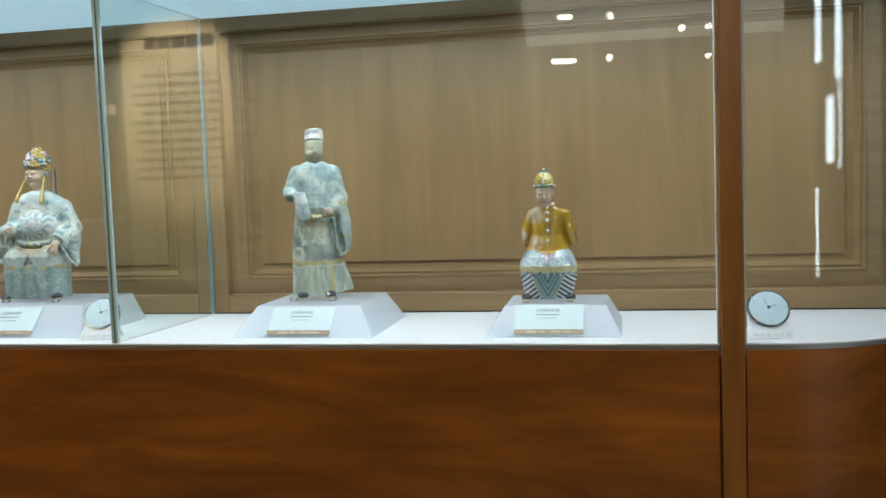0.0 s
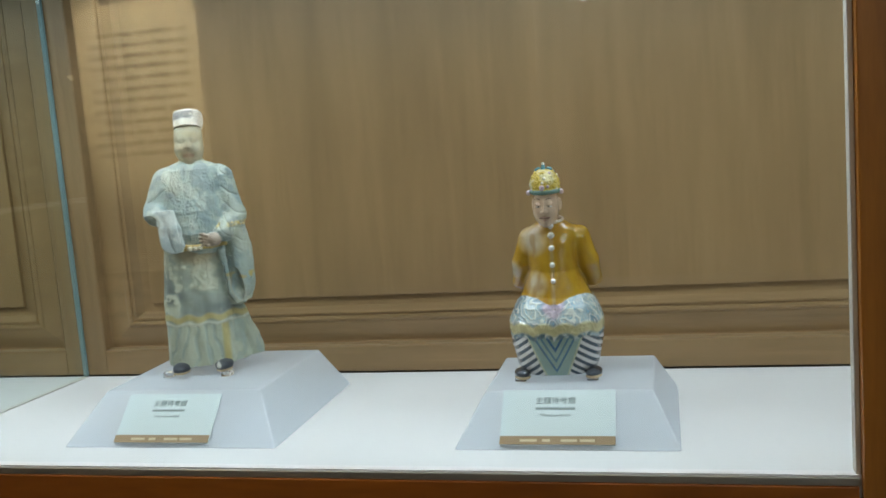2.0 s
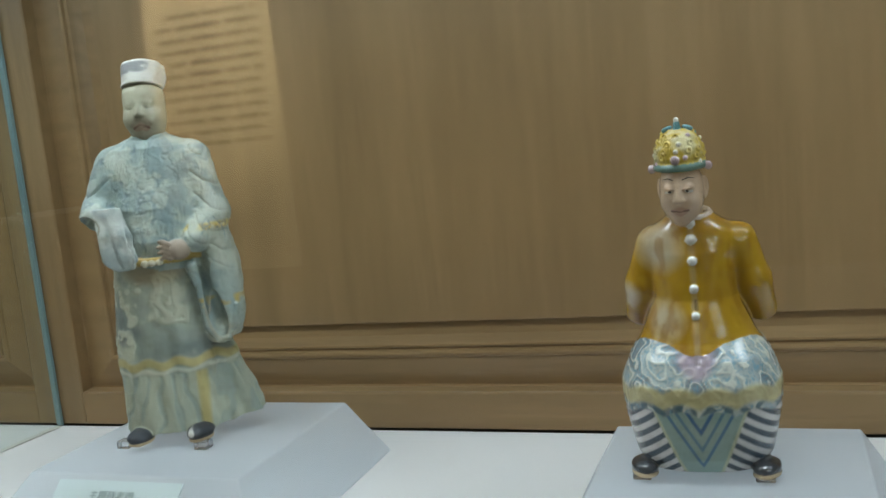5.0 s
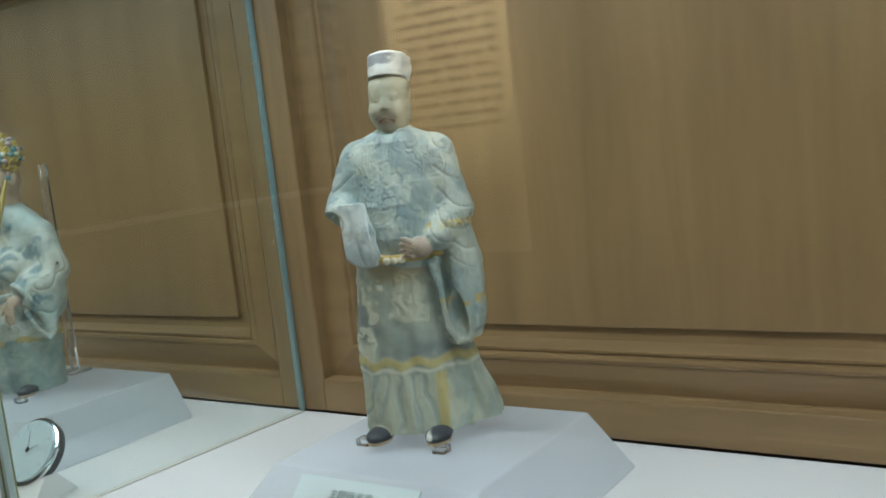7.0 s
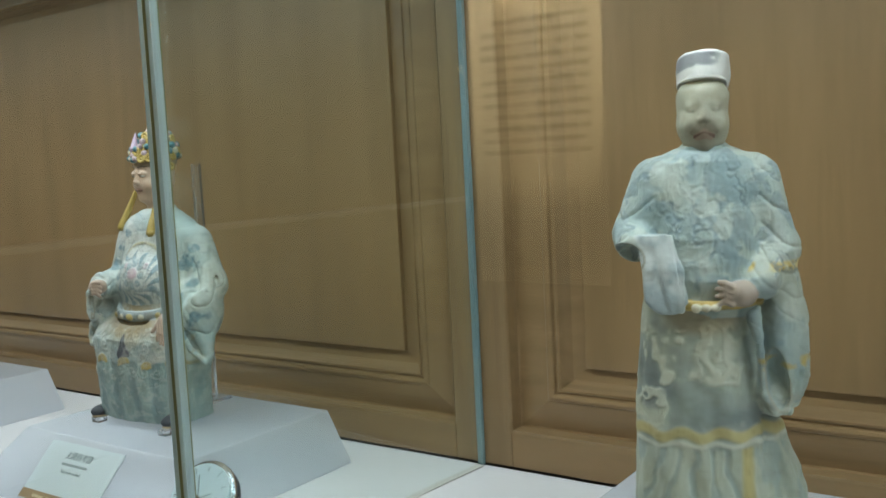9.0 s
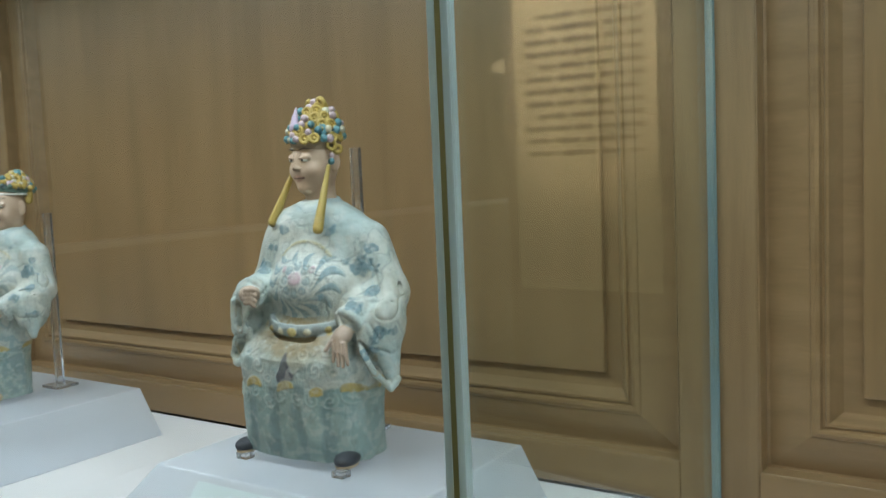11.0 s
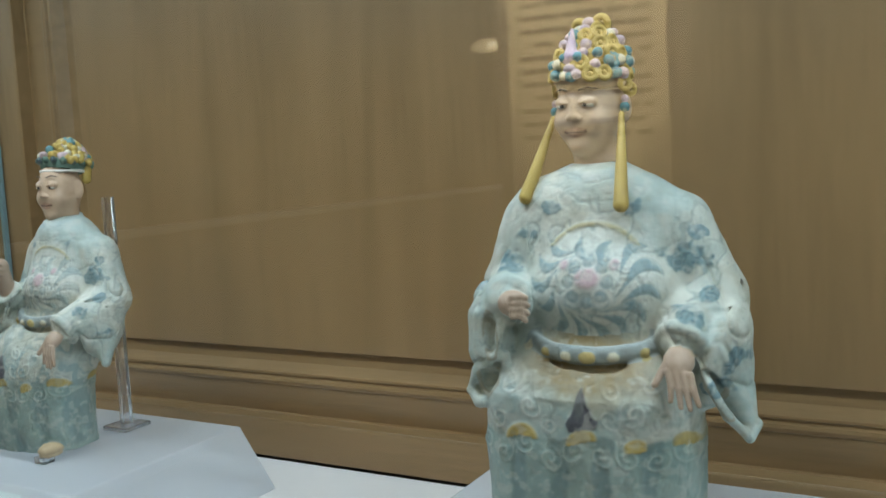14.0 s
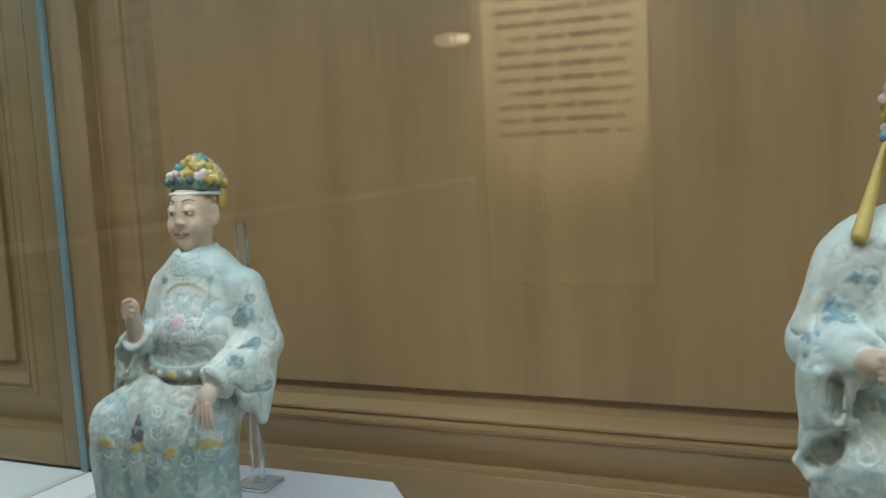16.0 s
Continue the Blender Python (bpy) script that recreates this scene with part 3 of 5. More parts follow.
def turned(rows, folds=0, depth=0.0, phase=0.0, power=2.0):
    """Stacked ovals: rows of z, rx, ry, cx, cy. folds: pleats round it, deepest at the foot."""
    z_, rx_, ry_, cx_, cy_ = (np.array(v, float) for v in zip(*rows))

    def d(x, y, z):
        rx, ry, cx, cy = (np.interp(z, z_, v) for v in (rx_, ry_, cx_, cy_))
        u, v = (x - cx) / rx, (y - cy) / ry
        k = (np.abs(u) ** power + np.abs(v) ** power) ** (1 / power)
        if folds:
            fade = np.clip(1 - (z - z_[0]) / (z_[-1] - z_[0]), 0, 1)
            ang = np.arctan2(v, u)
            k = k + depth * fade * (np.sin(folds * ang + phase + 9 * z / z_[-1]) + 0.5 * np.sin(folds * 1.7 * ang + 2.0))
        return np.maximum((k - 1) * np.minimum(rx, ry) * 0.9, np.maximum(z_[0] - z, z - z_[-1]))
    lo = np.array([(cx_ - rx_).min(), (cy_ - ry_).min(), z_[0]]) - 0.004
    hi = np.array([(cx_ + rx_).max(), (cy_ + ry_).max(), z_[-1]]) + 0.004
    return d, lo, hi


def ring(c, a, b, r, tilt=0.0, high=1.0):
    s, k = math.sin(radians(tilt)), math.cos(radians(tilt))

    def d(x, y, z):
        x, y, z = x - c[0], y - c[1], z - c[2]
        y, z = k * y + s * z, -s * y + k * z
        rho = np.sqrt((x / a) ** 2 + (y / b) ** 2) + 1e-9
        flat = np.sqrt(x * x + y * y) * np.abs(1 - 1 / rho)
        return np.sqrt(flat ** 2 + (z / high) ** 2) - r
    e = np.array([a + r, b + r, max(b * abs(s), 0) + r * high + 0.004])
    return d, np.array(c) - e, np.array(c) + e


def loop(c, R, r, normal=(0, 1, 0)):
    n = np.array(normal, float) / np.linalg.norm(normal)

    def d(x, y, z):
        x, y, z = x - c[0], y - c[1], z - c[2]
        h = x * n[0] + y * n[1] + z * n[2]
        rad = np.sqrt(np.maximum(x * x + y * y + z * z - h * h, 0)) - R
        return np.sqrt(rad * rad + h * h) - r
    return d, np.array(c) - R - r, np.array(c) + R + r


def skin(vol, lo, step):
    """Vertices and quads of the zero surface."""
    inside = vol < 0
    count = np.zeros(tuple(s - 1 for s in vol.shape), np.int8)
    for dx in (0, 1):
        for dy in (0, 1):
            for dz in (0, 1):
                count += inside[dx:dx + count.shape[0], dy:dy + count.shape[1], dz:dz + count.shape[2]]
    cells = np.argwhere((count > 0) & (count < 8))
    index = np.full(count.shape, -1, np.int64)
    index[tuple(cells.T)] = np.arange(len(cells))
    total, number = np.zeros((len(cells), 3)), np.zeros(len(cells))
    corners = [(dx, dy, dz) for dx in (0, 1) for dy in (0, 1) for dz in (0, 1)]
    for a in corners:
        for axis in range(3):
            if a[axis]:
                continue
            b = tuple(v + (k == axis) for k, v in enumerate(a))
            va, vb = vol[tuple((cells + a).T)], vol[tuple((cells + b).T)]
            hit = (va < 0) != (vb < 0)
            t = np.where(hit, va / np.where(hit, va - vb, 1), 0)
            p = np.array(a, float)[None] + t[:, None] * np.eye(3)[axis]
            total[hit] += p[hit]
            number[hit] += 1
    verts = lo + step * (cells + total / number[:, None])
    quads = []
    for axis in range(3):
        o1, o2 = [k for k in range(3) if k != axis]
        head = [slice(None)] * 3
        tail = [slice(None)] * 3
        head[axis], tail[axis] = slice(0, -1), slice(1, None)
        a, b = inside[tuple(head)], inside[tuple(tail)]
        e = np.argwhere(a != b)
        e = e[(e[:, o1] > 0) & (e[:, o2] > 0) & (e[:, o1] < vol.shape[o1] - 1) & (e[:, o2] < vol.shape[o2] - 1)]
        flip = a[tuple(e.T)]
        q = []
        for s1, s2 in ((0, 0), (1, 0), (1, 1), (0, 1)):
            c = e.copy()
            c[:, o1] -= s1
            c[:, o2] -= s2
            q.append(index[tuple(c.T)])
        q = np.stack(q, 1)
        if axis == 1:
            flip = ~flip
        q[~flip] = q[~flip][:, ::-1]
        quads.append(q)
    return verts, np.concatenate(quads)


class Figure:
    """Solids in a grid: add() blends one in, cut() takes one away; the tags say which glaze a place wears."""

    def __init__(self, lo, hi, step):
        self.lo, self.step = np.array(lo, float), step
        n = np.ceil((np.array(hi) - lo) / step).astype(int) + 1
        self.axes = [(self.lo[k] + step * np.arange(n[k])) for k in range(3)]
        self.vol = np.full(n, 0.05, np.float32)
        self.solids = []
        self.swing = None   # yaw, pitch and pivot of a head

    def spot(self, lo, hi, margin):
        s = []
        for k in range(3):
            a = int(np.clip(math.floor((lo[k] - margin - self.lo[k]) / self.step), 0, len(self.axes[k]) - 1))
            b = int(np.clip(math.ceil((hi[k] + margin - self.lo[k]) / self.step) + 1, a + 1, len(self.axes[k])))
            s.append(slice(a, b))
        x, y, z = (self.axes[k][s[k]] for k in range(3))
        return tuple(s), x[:, None, None], y[None, :, None], z[None, None, :]

    def add(self, tag, solid, soft=0.004, thin=0.0):
        d, lo, hi = solid
        s, x, y, z = self.spot(lo, hi, 0.008 + soft)
        new_d, old = d(x, y, z) + thin, self.vol[s]
        h = np.maximum(soft - np.abs(old - new_d), 0) / soft
        self.vol[s] = np.minimum(old, new_d) - h * h * soft * 0.25
        self.solids.append((tag, solid))

    def cut(self, solid, soft=0.003, tag=None):
        d, lo, hi = solid
        s, x, y, z = self.spot(lo, hi, 0.008 + soft)
        a, b = self.vol[s], -d(x, y, z)
        h = np.maximum(soft - np.abs(a - b), 0) / soft
        self.vol[s] = np.maximum(a, b) + h * h * soft * 0.25
        if tag:
            self.solids.append((tag, (lambda x, y, z, d=d: np.abs(d(x, y, z)) - 0.0012, lo, hi)))

    def skin(self):
        verts, quads = skin(self.vol, self.lo, self.step)
        best, tags = np.full(len(verts), 9.0), np.full(len(verts), "", dtype=object)
        x, y, z = verts.T
        for tag, (d, lo, hi) in self.solids:
            near = ((verts > lo - 0.01) & (verts < hi + 0.01)).all(1)
            if not near.any():
                continue
            v = d(x[near], y[near], z[near])
            w = np.flatnonzero(near)
            less = v < best[w]
            best[w[less]] = v[less]
            tags[w[less]] = tag
        return verts, quads, tags


def glazed(name, rough, coat, bump):
    """Hand-painted glaze over clay: the painting lies on the mesh as colour, fine crackle and dirt come on top."""
    m, n, l, p = material(name)
    a = n.new("ShaderNodeVertexColor")
    a.layer_name = "glaze"
    v = mapped(n, l, (1, 1, 1))
    fine, dirt = noise_tex(n, l, v, 420.0, 4.0, 0.7), noise_tex(n, l, v, 46.0, 6.0, 0.7)
    r1 = ramp(n, [(0.3, (0.70, 0.70, 0.66)), (0.62, (1.06, 1.06, 1.05))])
    l.new(fine, r1.inputs["Fac"])
    r2 = ramp(n, [(0.30, (0.66, 0.62, 0.54)), (0.50, (1.0, 1.0, 1.0))])
    l.new(dirt, r2.inputs["Fac"])
    c = mixed(n, l, "MULTIPLY", 0.35, a.outputs["Color"], r1.outputs["Color"])
    c = mixed(n, l, "MULTIPLY", 0.6, c, r2.outputs["Color"])
    l.new(c, p.inputs["Base Color"])
    p.inputs["Roughness"].default_value = rough
    p.inputs["Coat Weight"].default_value, p.inputs["Coat Roughness"].default_value = coat, 0.12
    both = mixed(n, l, "MIX", 0.12, dirt, fine)
    bumped(n, l, p, both, bump, 0.0022)
    return m


MATT_GLAZE = glazed("worn_matt_glaze", 0.55, 0.08, 0.8)
SHINY_GLAZE = glazed("shiny_lead_glaze", 0.22, 0.6, 0.2)


def statue(label, place, turn, mat, shells, paint, scale=1.0):
    verts, quads, tags, swings, base = [], [], [], [], 0
    for shell in shells:
        v, q, t = shell.skin()
        swings.append((base, base + len(v), shell.swing))
        verts.append(v), quads.append(q + base), tags.append(t)
        base += len(v)
    verts, quads, tags = np.concatenate(verts), np.concatenate(quads), np.concatenate(tags)
    colours, relief = paint(verts, tags)
    # relief of the moulded ornament, along the skin's normals
    a, b, c, d = (verts[quads[:, k]] for k in range(4))
    face = np.cross(c - a, d - b)
    normal = np.zeros_like(verts)
    for k in range(4):
        np.add.at(normal, quads[:, k], face)
    normal /= np.linalg.norm(normal, axis=1)[:, None] + 1e-12
    verts = verts + normal * relief[:, None]
    for first, last, swing in swings:
        if swing:
            yaw, pitch, pivot = swing
            m = np.array((Matrix.Rotation(radians(yaw), 3, "Z") @ Matrix.Rotation(radians(pitch), 3, "X")))
            verts[first:last] = (verts[first:last] - np.array(pivot)) @ m.T + np.array(pivot)
    data = bpy.data.meshes.new("statue")
    data.vertices.add(len(verts)), data.loops.add(quads.size), data.polygons.add(len(quads))
    data.vertices.foreach_set("co", (verts * np.array(scale)).ravel())
    data.loops.foreach_set("vertex_index", quads.ravel().astype(np.int32))
    data.polygons.foreach_set("loop_start", np.arange(0, quads.size, 4, dtype=np.int32))
    data.polygons.foreach_set("use_smooth", np.ones(len(quads), bool))
    data.update(calc_edges=True)
    layer = data.color_attributes.new("glaze", "FLOAT_COLOR", "POINT")
    layer.data.foreach_set("color", np.concatenate([colours, np.ones((len(colours), 1))], 1).ravel())
    data.materials.append(mat)
    ob = new("statue", data)
    ob.location, ob.rotation_euler = place, (0, 0, radians(turn))
    return tagged(ob, label, "statue", "ceramic figures")


def blend(c, colour, k):
    return c * (1 - k[:, None]) + np.array(colour) * k[:, None]


def edge(v, at, wide):
    return np.clip((v - at) / wide + 0.5, 0, 1)


def face_on(f, c, s=1.0, stern=False, wide=1.0, tall=1.0, ears=1.0):
    """Head with brow, lids, nose, mouth and ears about the centre c; the face looks along -y."""
    def at(x, y, z):
        return c[0] + x * s * wide, c[1] + y * s, c[2] + z * s * tall

    def oval(tag, x, y, z, rx, ry, rz, soft, rot=(0, 0, 0)):
        f.add(tag, ell(at(x, y, z), (rx * s * wide, ry * s, rz * s * tall), rot), soft)

    oval("skin", 0, 0, 0, 0.0275, 0.0315, 0.036, 0.004)
    oval("skin", 0, -0.005, -0.018, 0.0225, 0.0245, 0.0215, 0.010)
    oval("skin", 0, -0.0215, -0.0325, 0.0085, 0.008, 0.0065, 0.008)
    for k in (-1, 1):
        oval("skin", k * 0.0140, -0.0185, -0.0115, 0.0095, 0.0095, 0.0090, 0.008)
        f.cut(ell(at(k * 0.0112, -0.0340, 0.0040), (0.0080 * s, 0.0045 * s, 0.0050 * s)), 0.004)
        oval("skin", k * 0.0112, -0.0250 if stern else -0.0260, 0.0052, 0.0078, 0.0050, 0.0050, 0.0022)
        oval("eye", k * 0.0112, -0.0270 if stern else -0.0281, 0.0018, 0.0060, 0.0031, 0.0014, 0.0004)
        oval("pupil", k * 0.0108, -0.0292 if stern else -0.0303, 0.0018, 0.0023, 0.0012, 0.0013, 0.0002)
        if not stern:
            f.add("skin", rod(at(k * 0.0050, -0.0300, 0.0042), at(k * 0.0112, -0.0312, 0.0052), 0.0010 * s, 0.0012 * s), 0.0008)
            f.add("skin", rod(at(k * 0.0112, -0.0312, 0.0052), at(k * 0.0175, -0.0268, 0.0036), 0.0012 * s, 0.0009 * s), 0.0008)
            f.add("brow", rod(at(k * 0.0055, -0.0306, 0.0146), at(k * 0.0125, -0.0284, 0.0166), 0.0010 * s, 0.0010 * s), 0.0006)
            f.add("brow", rod(at(k * 0.0125, -0.0284, 0.0166), at(k * 0.0205, -0.0232, 0.0145), 0.0010 * s, 0.0006 * s), 0.0006)
        if ears:
            oval("skin", k * 0.0278, 0.006, -0.002, 0.0040 * ears, 0.0080, 0.0130, 0.002, (0, 0, -k * 25))
            f.cut(ell(at(k * 0.0312, 0.003, 0.001), (0.0020 * s, 0.0042 * s, 0.0075 * s), (0, 0, -k * 25)), 0.002)
        oval("skin", k * 0.0043, -0.0318, -0.0082, 0.0028, 0.0032, 0.0023, 0.0015)
        droop = -0.0225 if stern else -0.0188
        f.add("lip", rod(at(0, -0.0308, -0.0190), at(k * 0.0088, -0.0268, droop), 0.0013 * s, 0.0008 * s), 0.0015)
        f.add("lip", rod(at(0, -0.0303, -0.0222), at(k * 0.0060, -0.0278, droop - 0.0028), 0.0016 * s, 0.0010 * s), 0.0018)
        f.add("mouth", rod(at(0, -0.0312, -0.0205), at(k * 0.0086, -0.0274, droop - 0.0012), 0.0007 * s, 0.0006 * s), 0.0002)
    f.add("skin", rod(at(0, -0.0285, 0.0075), at(0, -0.0345, -0.0070), 0.0023 * s, 0.0031 * s), 0.004)


SKIN, CLAY, TEAL, ROSE, OCHRE, CREAM, CHARCOAL = (0.56, 0.405, 0.285), (0.40, 0.30, 0.19), (0.11, 0.25, 0.28), (0.50, 0.38, 0.40), (0.46, 0.33, 0.08), (0.58, 0.54, 0.40), (0.035, 0.04, 0.05)
FLAT = {"skin": SKIN, "eye": (0.62, 0.58, 0.50), "pupil": (0.05, 0.04, 0.035), "brow": (0.10, 0.075, 0.055), "lip": (0.45, 0.28, 0.20), "mouth": (0.16, 0.09, 0.06), "beard": (0.25, 0.22, 0.15),
        "teal": TEAL, "rose": ROSE, "ochre": OCHRE, "cream": CREAM, "shoe": CHARCOAL, "clay": CLAY, "white": (0.68, 0.66, 0.60), "dark": (0.07, 0.10, 0.10),
        "green": (0.12, 0.20, 0.16), "hollow": (0.36, 0.36, 0.29), "sole": (0.55, 0.42, 0.26)}


def flat_colours(tags):
    out = np.tile(np.array(CREAM), (len(tags), 1))
    for tag, colour in FLAT.items():
        out[tags == tag] = colour
    return out


def fingers(f, tag, start, spread, reach, n=4, r=0.0042):
    a, s, d = (np.array(v, float) for v in (start, spread, reach))
    for i in range(n):
        k = i - (n - 1) / 2
        end = a + s * k * 1.25 + d * (1 - 0.07 * k * k)
        mid = a + s * k + d * 0.5 + np.array((0, 0, 0.002))
        f.add(tag, rod(a + s * k, mid, r, r * 0.95), 0.001)
        f.add(tag, rod(mid, end, r * 0.95, r * 0.75), 0.001)


def crown(f, c, s):
    """Tall court crown: tiers of curls, beads and a flame-shaped jewel."""
    X, Y, Z = c
    f.add("clay", turned([(Z - 0.002, 0.0300 * s, 0.0335 * s, X, Y), (Z + 0.012 * s, 0.0325 * s, 0.036 * s, X, Y)]), 0.001)
    f.add("ochre", turned([(Z + 0.008 * s, 0.030 * s, 0.032 * s, X, Y), (Z + 0.030 * s, 0.029 * s, 0.031 * s, X, Y + 0.002), (Z + 0.045 * s, 0.019 * s, 0.021 * s, X, Y + 0.004), (Z + 0.055 * s, 0.010 * s, 0.012 * s, X, Y + 0.006)]), 0.004)
    r2 = random.Random(11)
    for tier, (z, rx, ry, n, size) in enumerate(((0.012, 0.035, 0.038, 18, 0.0056), (0.021, 0.034, 0.037, 17, 0.0056), (0.030, 0.031, 0.034, 15, 0.0056), (0.039, 0.026, 0.029, 13, 0.0054), (0.047, 0.019, 0.022, 10, 0.0054), (0.053, 0.011, 0.013, 6, 0.0050))):
        for i in range(n):
            a = 2 * math.pi * (i + 0.5 * (tier % 2)) / n
            x, y, zz = X + rx * s * math.cos(a), Y + ry * s * math.sin(a) + tier * 0.0012, Z + z * s + r2.uniform(-0.0012, 0.0012)
            kind = (i * 2 + tier) % 5
            if kind in (0, 2):
                nrm = (math.cos(a), math.sin(a), 0.25)
                f.add("ochre", loop((x, y, zz), size * 0.95 * s, size * 0.42 * s, nrm), 0.0006)
                f.add("ochre", ell((x, y, zz), (size * 0.42 * s,) * 3), 0.0006)
            else:
                tag = ("teal", "rose", "teal", "cream", "rose")[(i + tier * 2) % 5]
                k = size * r2.uniform(0.78, 1.05) * s
                f.add(tag, ell((x, y, zz), (k, k, k)), 0.0006)
    for k in (-1, 1):
        x = X + k * 0.036 * s
        f.add("ochre", loop((x, Y - 0.004, Z + 0.001), 0.0050 * s, 0.0026 * s, (k, -0.5, 0)), 0.0006)
        f.add("ochre", loop((x, Y + 0.006, Z - 0.004), 0.0044 * s, 0.0026 * s, (k, -0.5, 0)), 0.0006)
        f.add("rose", ell((x, Y - 0.006, Z + 0.010), (0.0055 * s,) * 3), 0.0006)
        f.add("teal", loop((X + k * 0.029 * s, Y - 0.012, Z + 0.022 * s), 0.0048 * s, 0.0030 * s, (k, -0.8, 0.2)), 0.0006)
        f.add("rose", ell((x, Y - 0.005, Z - 0.012), (0.0035 * s, 0.0035 * s, 0.004 * s)), 0.0006)
        f.add("teal", ell((x, Y - 0.006, Z - 0.019), (0.0046 * s,) * 3), 0.0006)
    yf = Y - 0.036 * s
    f.add("teal", ell((X, yf - 0.001, Z + 0.010), (0.0050 * s,) * 3), 0.0006)
    f.add("rose", ell((X, yf - 0.001, Z + 0.017 * s), (0.0062 * s, 0.0045 * s, 0.0045 * s)), 0.0006)
    f.add("rose", ell((X - 0.002, yf + 0.001, Z + 0.024 * s), (0.0052 * s, 0.0042 * s, 0.0036 * s)), 0.0006)
    for k in (-1, 1):
        f.add("teal", ell((X + k * 0.007 * s, yf + 0.001, Z + 0.027 * s), (0.0042 * s,) * 3), 0.0006)
    f.add("lilac", rod((X, yf + 0.002, Z + 0.028 * s), (X - 0.001, yf + 0.008, Z + 0.052 * s), 0.0062 * s, 0.0012 * s), 0.001)
    f.add("ochre", loop((X - 0.011 * s, Y + 0.004, Z + 0.056 * s), 0.0056 * s, 0.0030 * s, (0, 1, 0.2)), 0.0006)
    f.add("rose", ell((X, Y + 0.002, Z + 0.059 * s), (0.0062 * s, 0.005 * s, 0.005 * s)), 0.0006)
    f.add("ochre", loop((X + 0.0115 * s, Y + 0.004, Z + 0.057 * s), 0.0062 * s, 0.0032 * s, (0, 1, 0.2)), 0.0006)


FLAT["lilac"] = (0.52, 0.40, 0.50)


def flower_cap(f, c, s):
    """Low cap with a dark scalloped band and gold flowers gathered behind."""
    X, Y, Z = c
    f.add("white", ring((X, Y, Z - 0.001), 0.0305 * s, 0.034 * s, 0.0022 * s, 8), 0.001)
    f.add("green", turned([(Z, 0.031 * s, 0.034 * s, X, Y), (Z + 0.014 * s, 0.034 * s, 0.037 * s, X, Y + 0.001)]), 0.001)
    f.add("ochre", turned([(Z + 0.010 * s, 0.032 * s, 0.034 * s, X, Y + 0.002), (Z + 0.024 * s, 0.026 * s, 0.028 * s, X, Y + 0.006), (Z + 0.038 * s, 0.010 * s, 0.012 * s, X, Y + 0.012)]), 0.003)
    r2 = random.Random(3)
    for i in range(16):
        a = 2 * math.pi * i / 16
        f.add("dark" if i % 2 else "green", ell((X + 0.0345 * s * math.cos(a), Y + 0.0375 * s * math.sin(a), Z + 0.0105 * s), (0.0046 * s,) * 3), 0.001)
    for i in range(12):
        a = 2 * math.pi * (i + 0.5) / 12
        f.add(("rose", "ochre", "rose", "cream")[i % 4], ell((X + 0.031 * s * math.cos(a), Y + 0.034 * s * math.sin(a), Z + 0.018 * s), (0.0060 * s, 0.0060 * s, 0.0050 * s)), 0.0006)
    for i in range(110):
        a, h = r2.uniform(-1.5, math.pi + 1.0), r2.uniform(0.012, 0.046)
        q = (0.039 - h * 0.50 * (h / 0.03)) * s
        f.add(("ochre", "ochre", "cream", "ochre", "rose", "ochre", "teal")[i % 7], ell((X + q * math.cos(a), Y + q * math.sin(a) + 0.004, Z + h * s), (r2.uniform(0.0036, 0.0060) * s,) * 3), 0.0006)
    for k in (-1, 1):
        for i in range(3):
            f.add("ochre", ell((X + k * 0.030 * s, Y + 0.014, Z + (0.002 - i * 0.0065) * s), (0.0068 * s,) * 3), 0.001)


def trail(f, tag, points, r, soft=0.003):
    """A rolled edge through the points."""
    for p, q in zip(points, points[1:]):
        f.add(tag, rod(p, q, r, r), soft)


def volute(u, v, r, hand=1):
    """Lines of a curling cloud or wave scroll about (0, 0), out to r."""
    rho, ang = np.hypot(u, v), np.arctan2(v, u * hand)
    return edge(0.16 - np.abs((rho / r * 1.6 - ang / (2 * math.pi)) % 1 - 0.5), 0, 0.10) * edge(r - rho, 0, r * 0.2)


def cloud_spot(p, c, r, wob):
    """Ragged cloud mark painted on the cloth about c."""
    d = np.sqrt((((p - np.array(c)) * np.array((0.75, 0.75, 1.5))) ** 2).sum(1))
    u = (d + (wob - 0.5) * r * 3.2) / r
    return edge(1 - u, 0, 0.25)


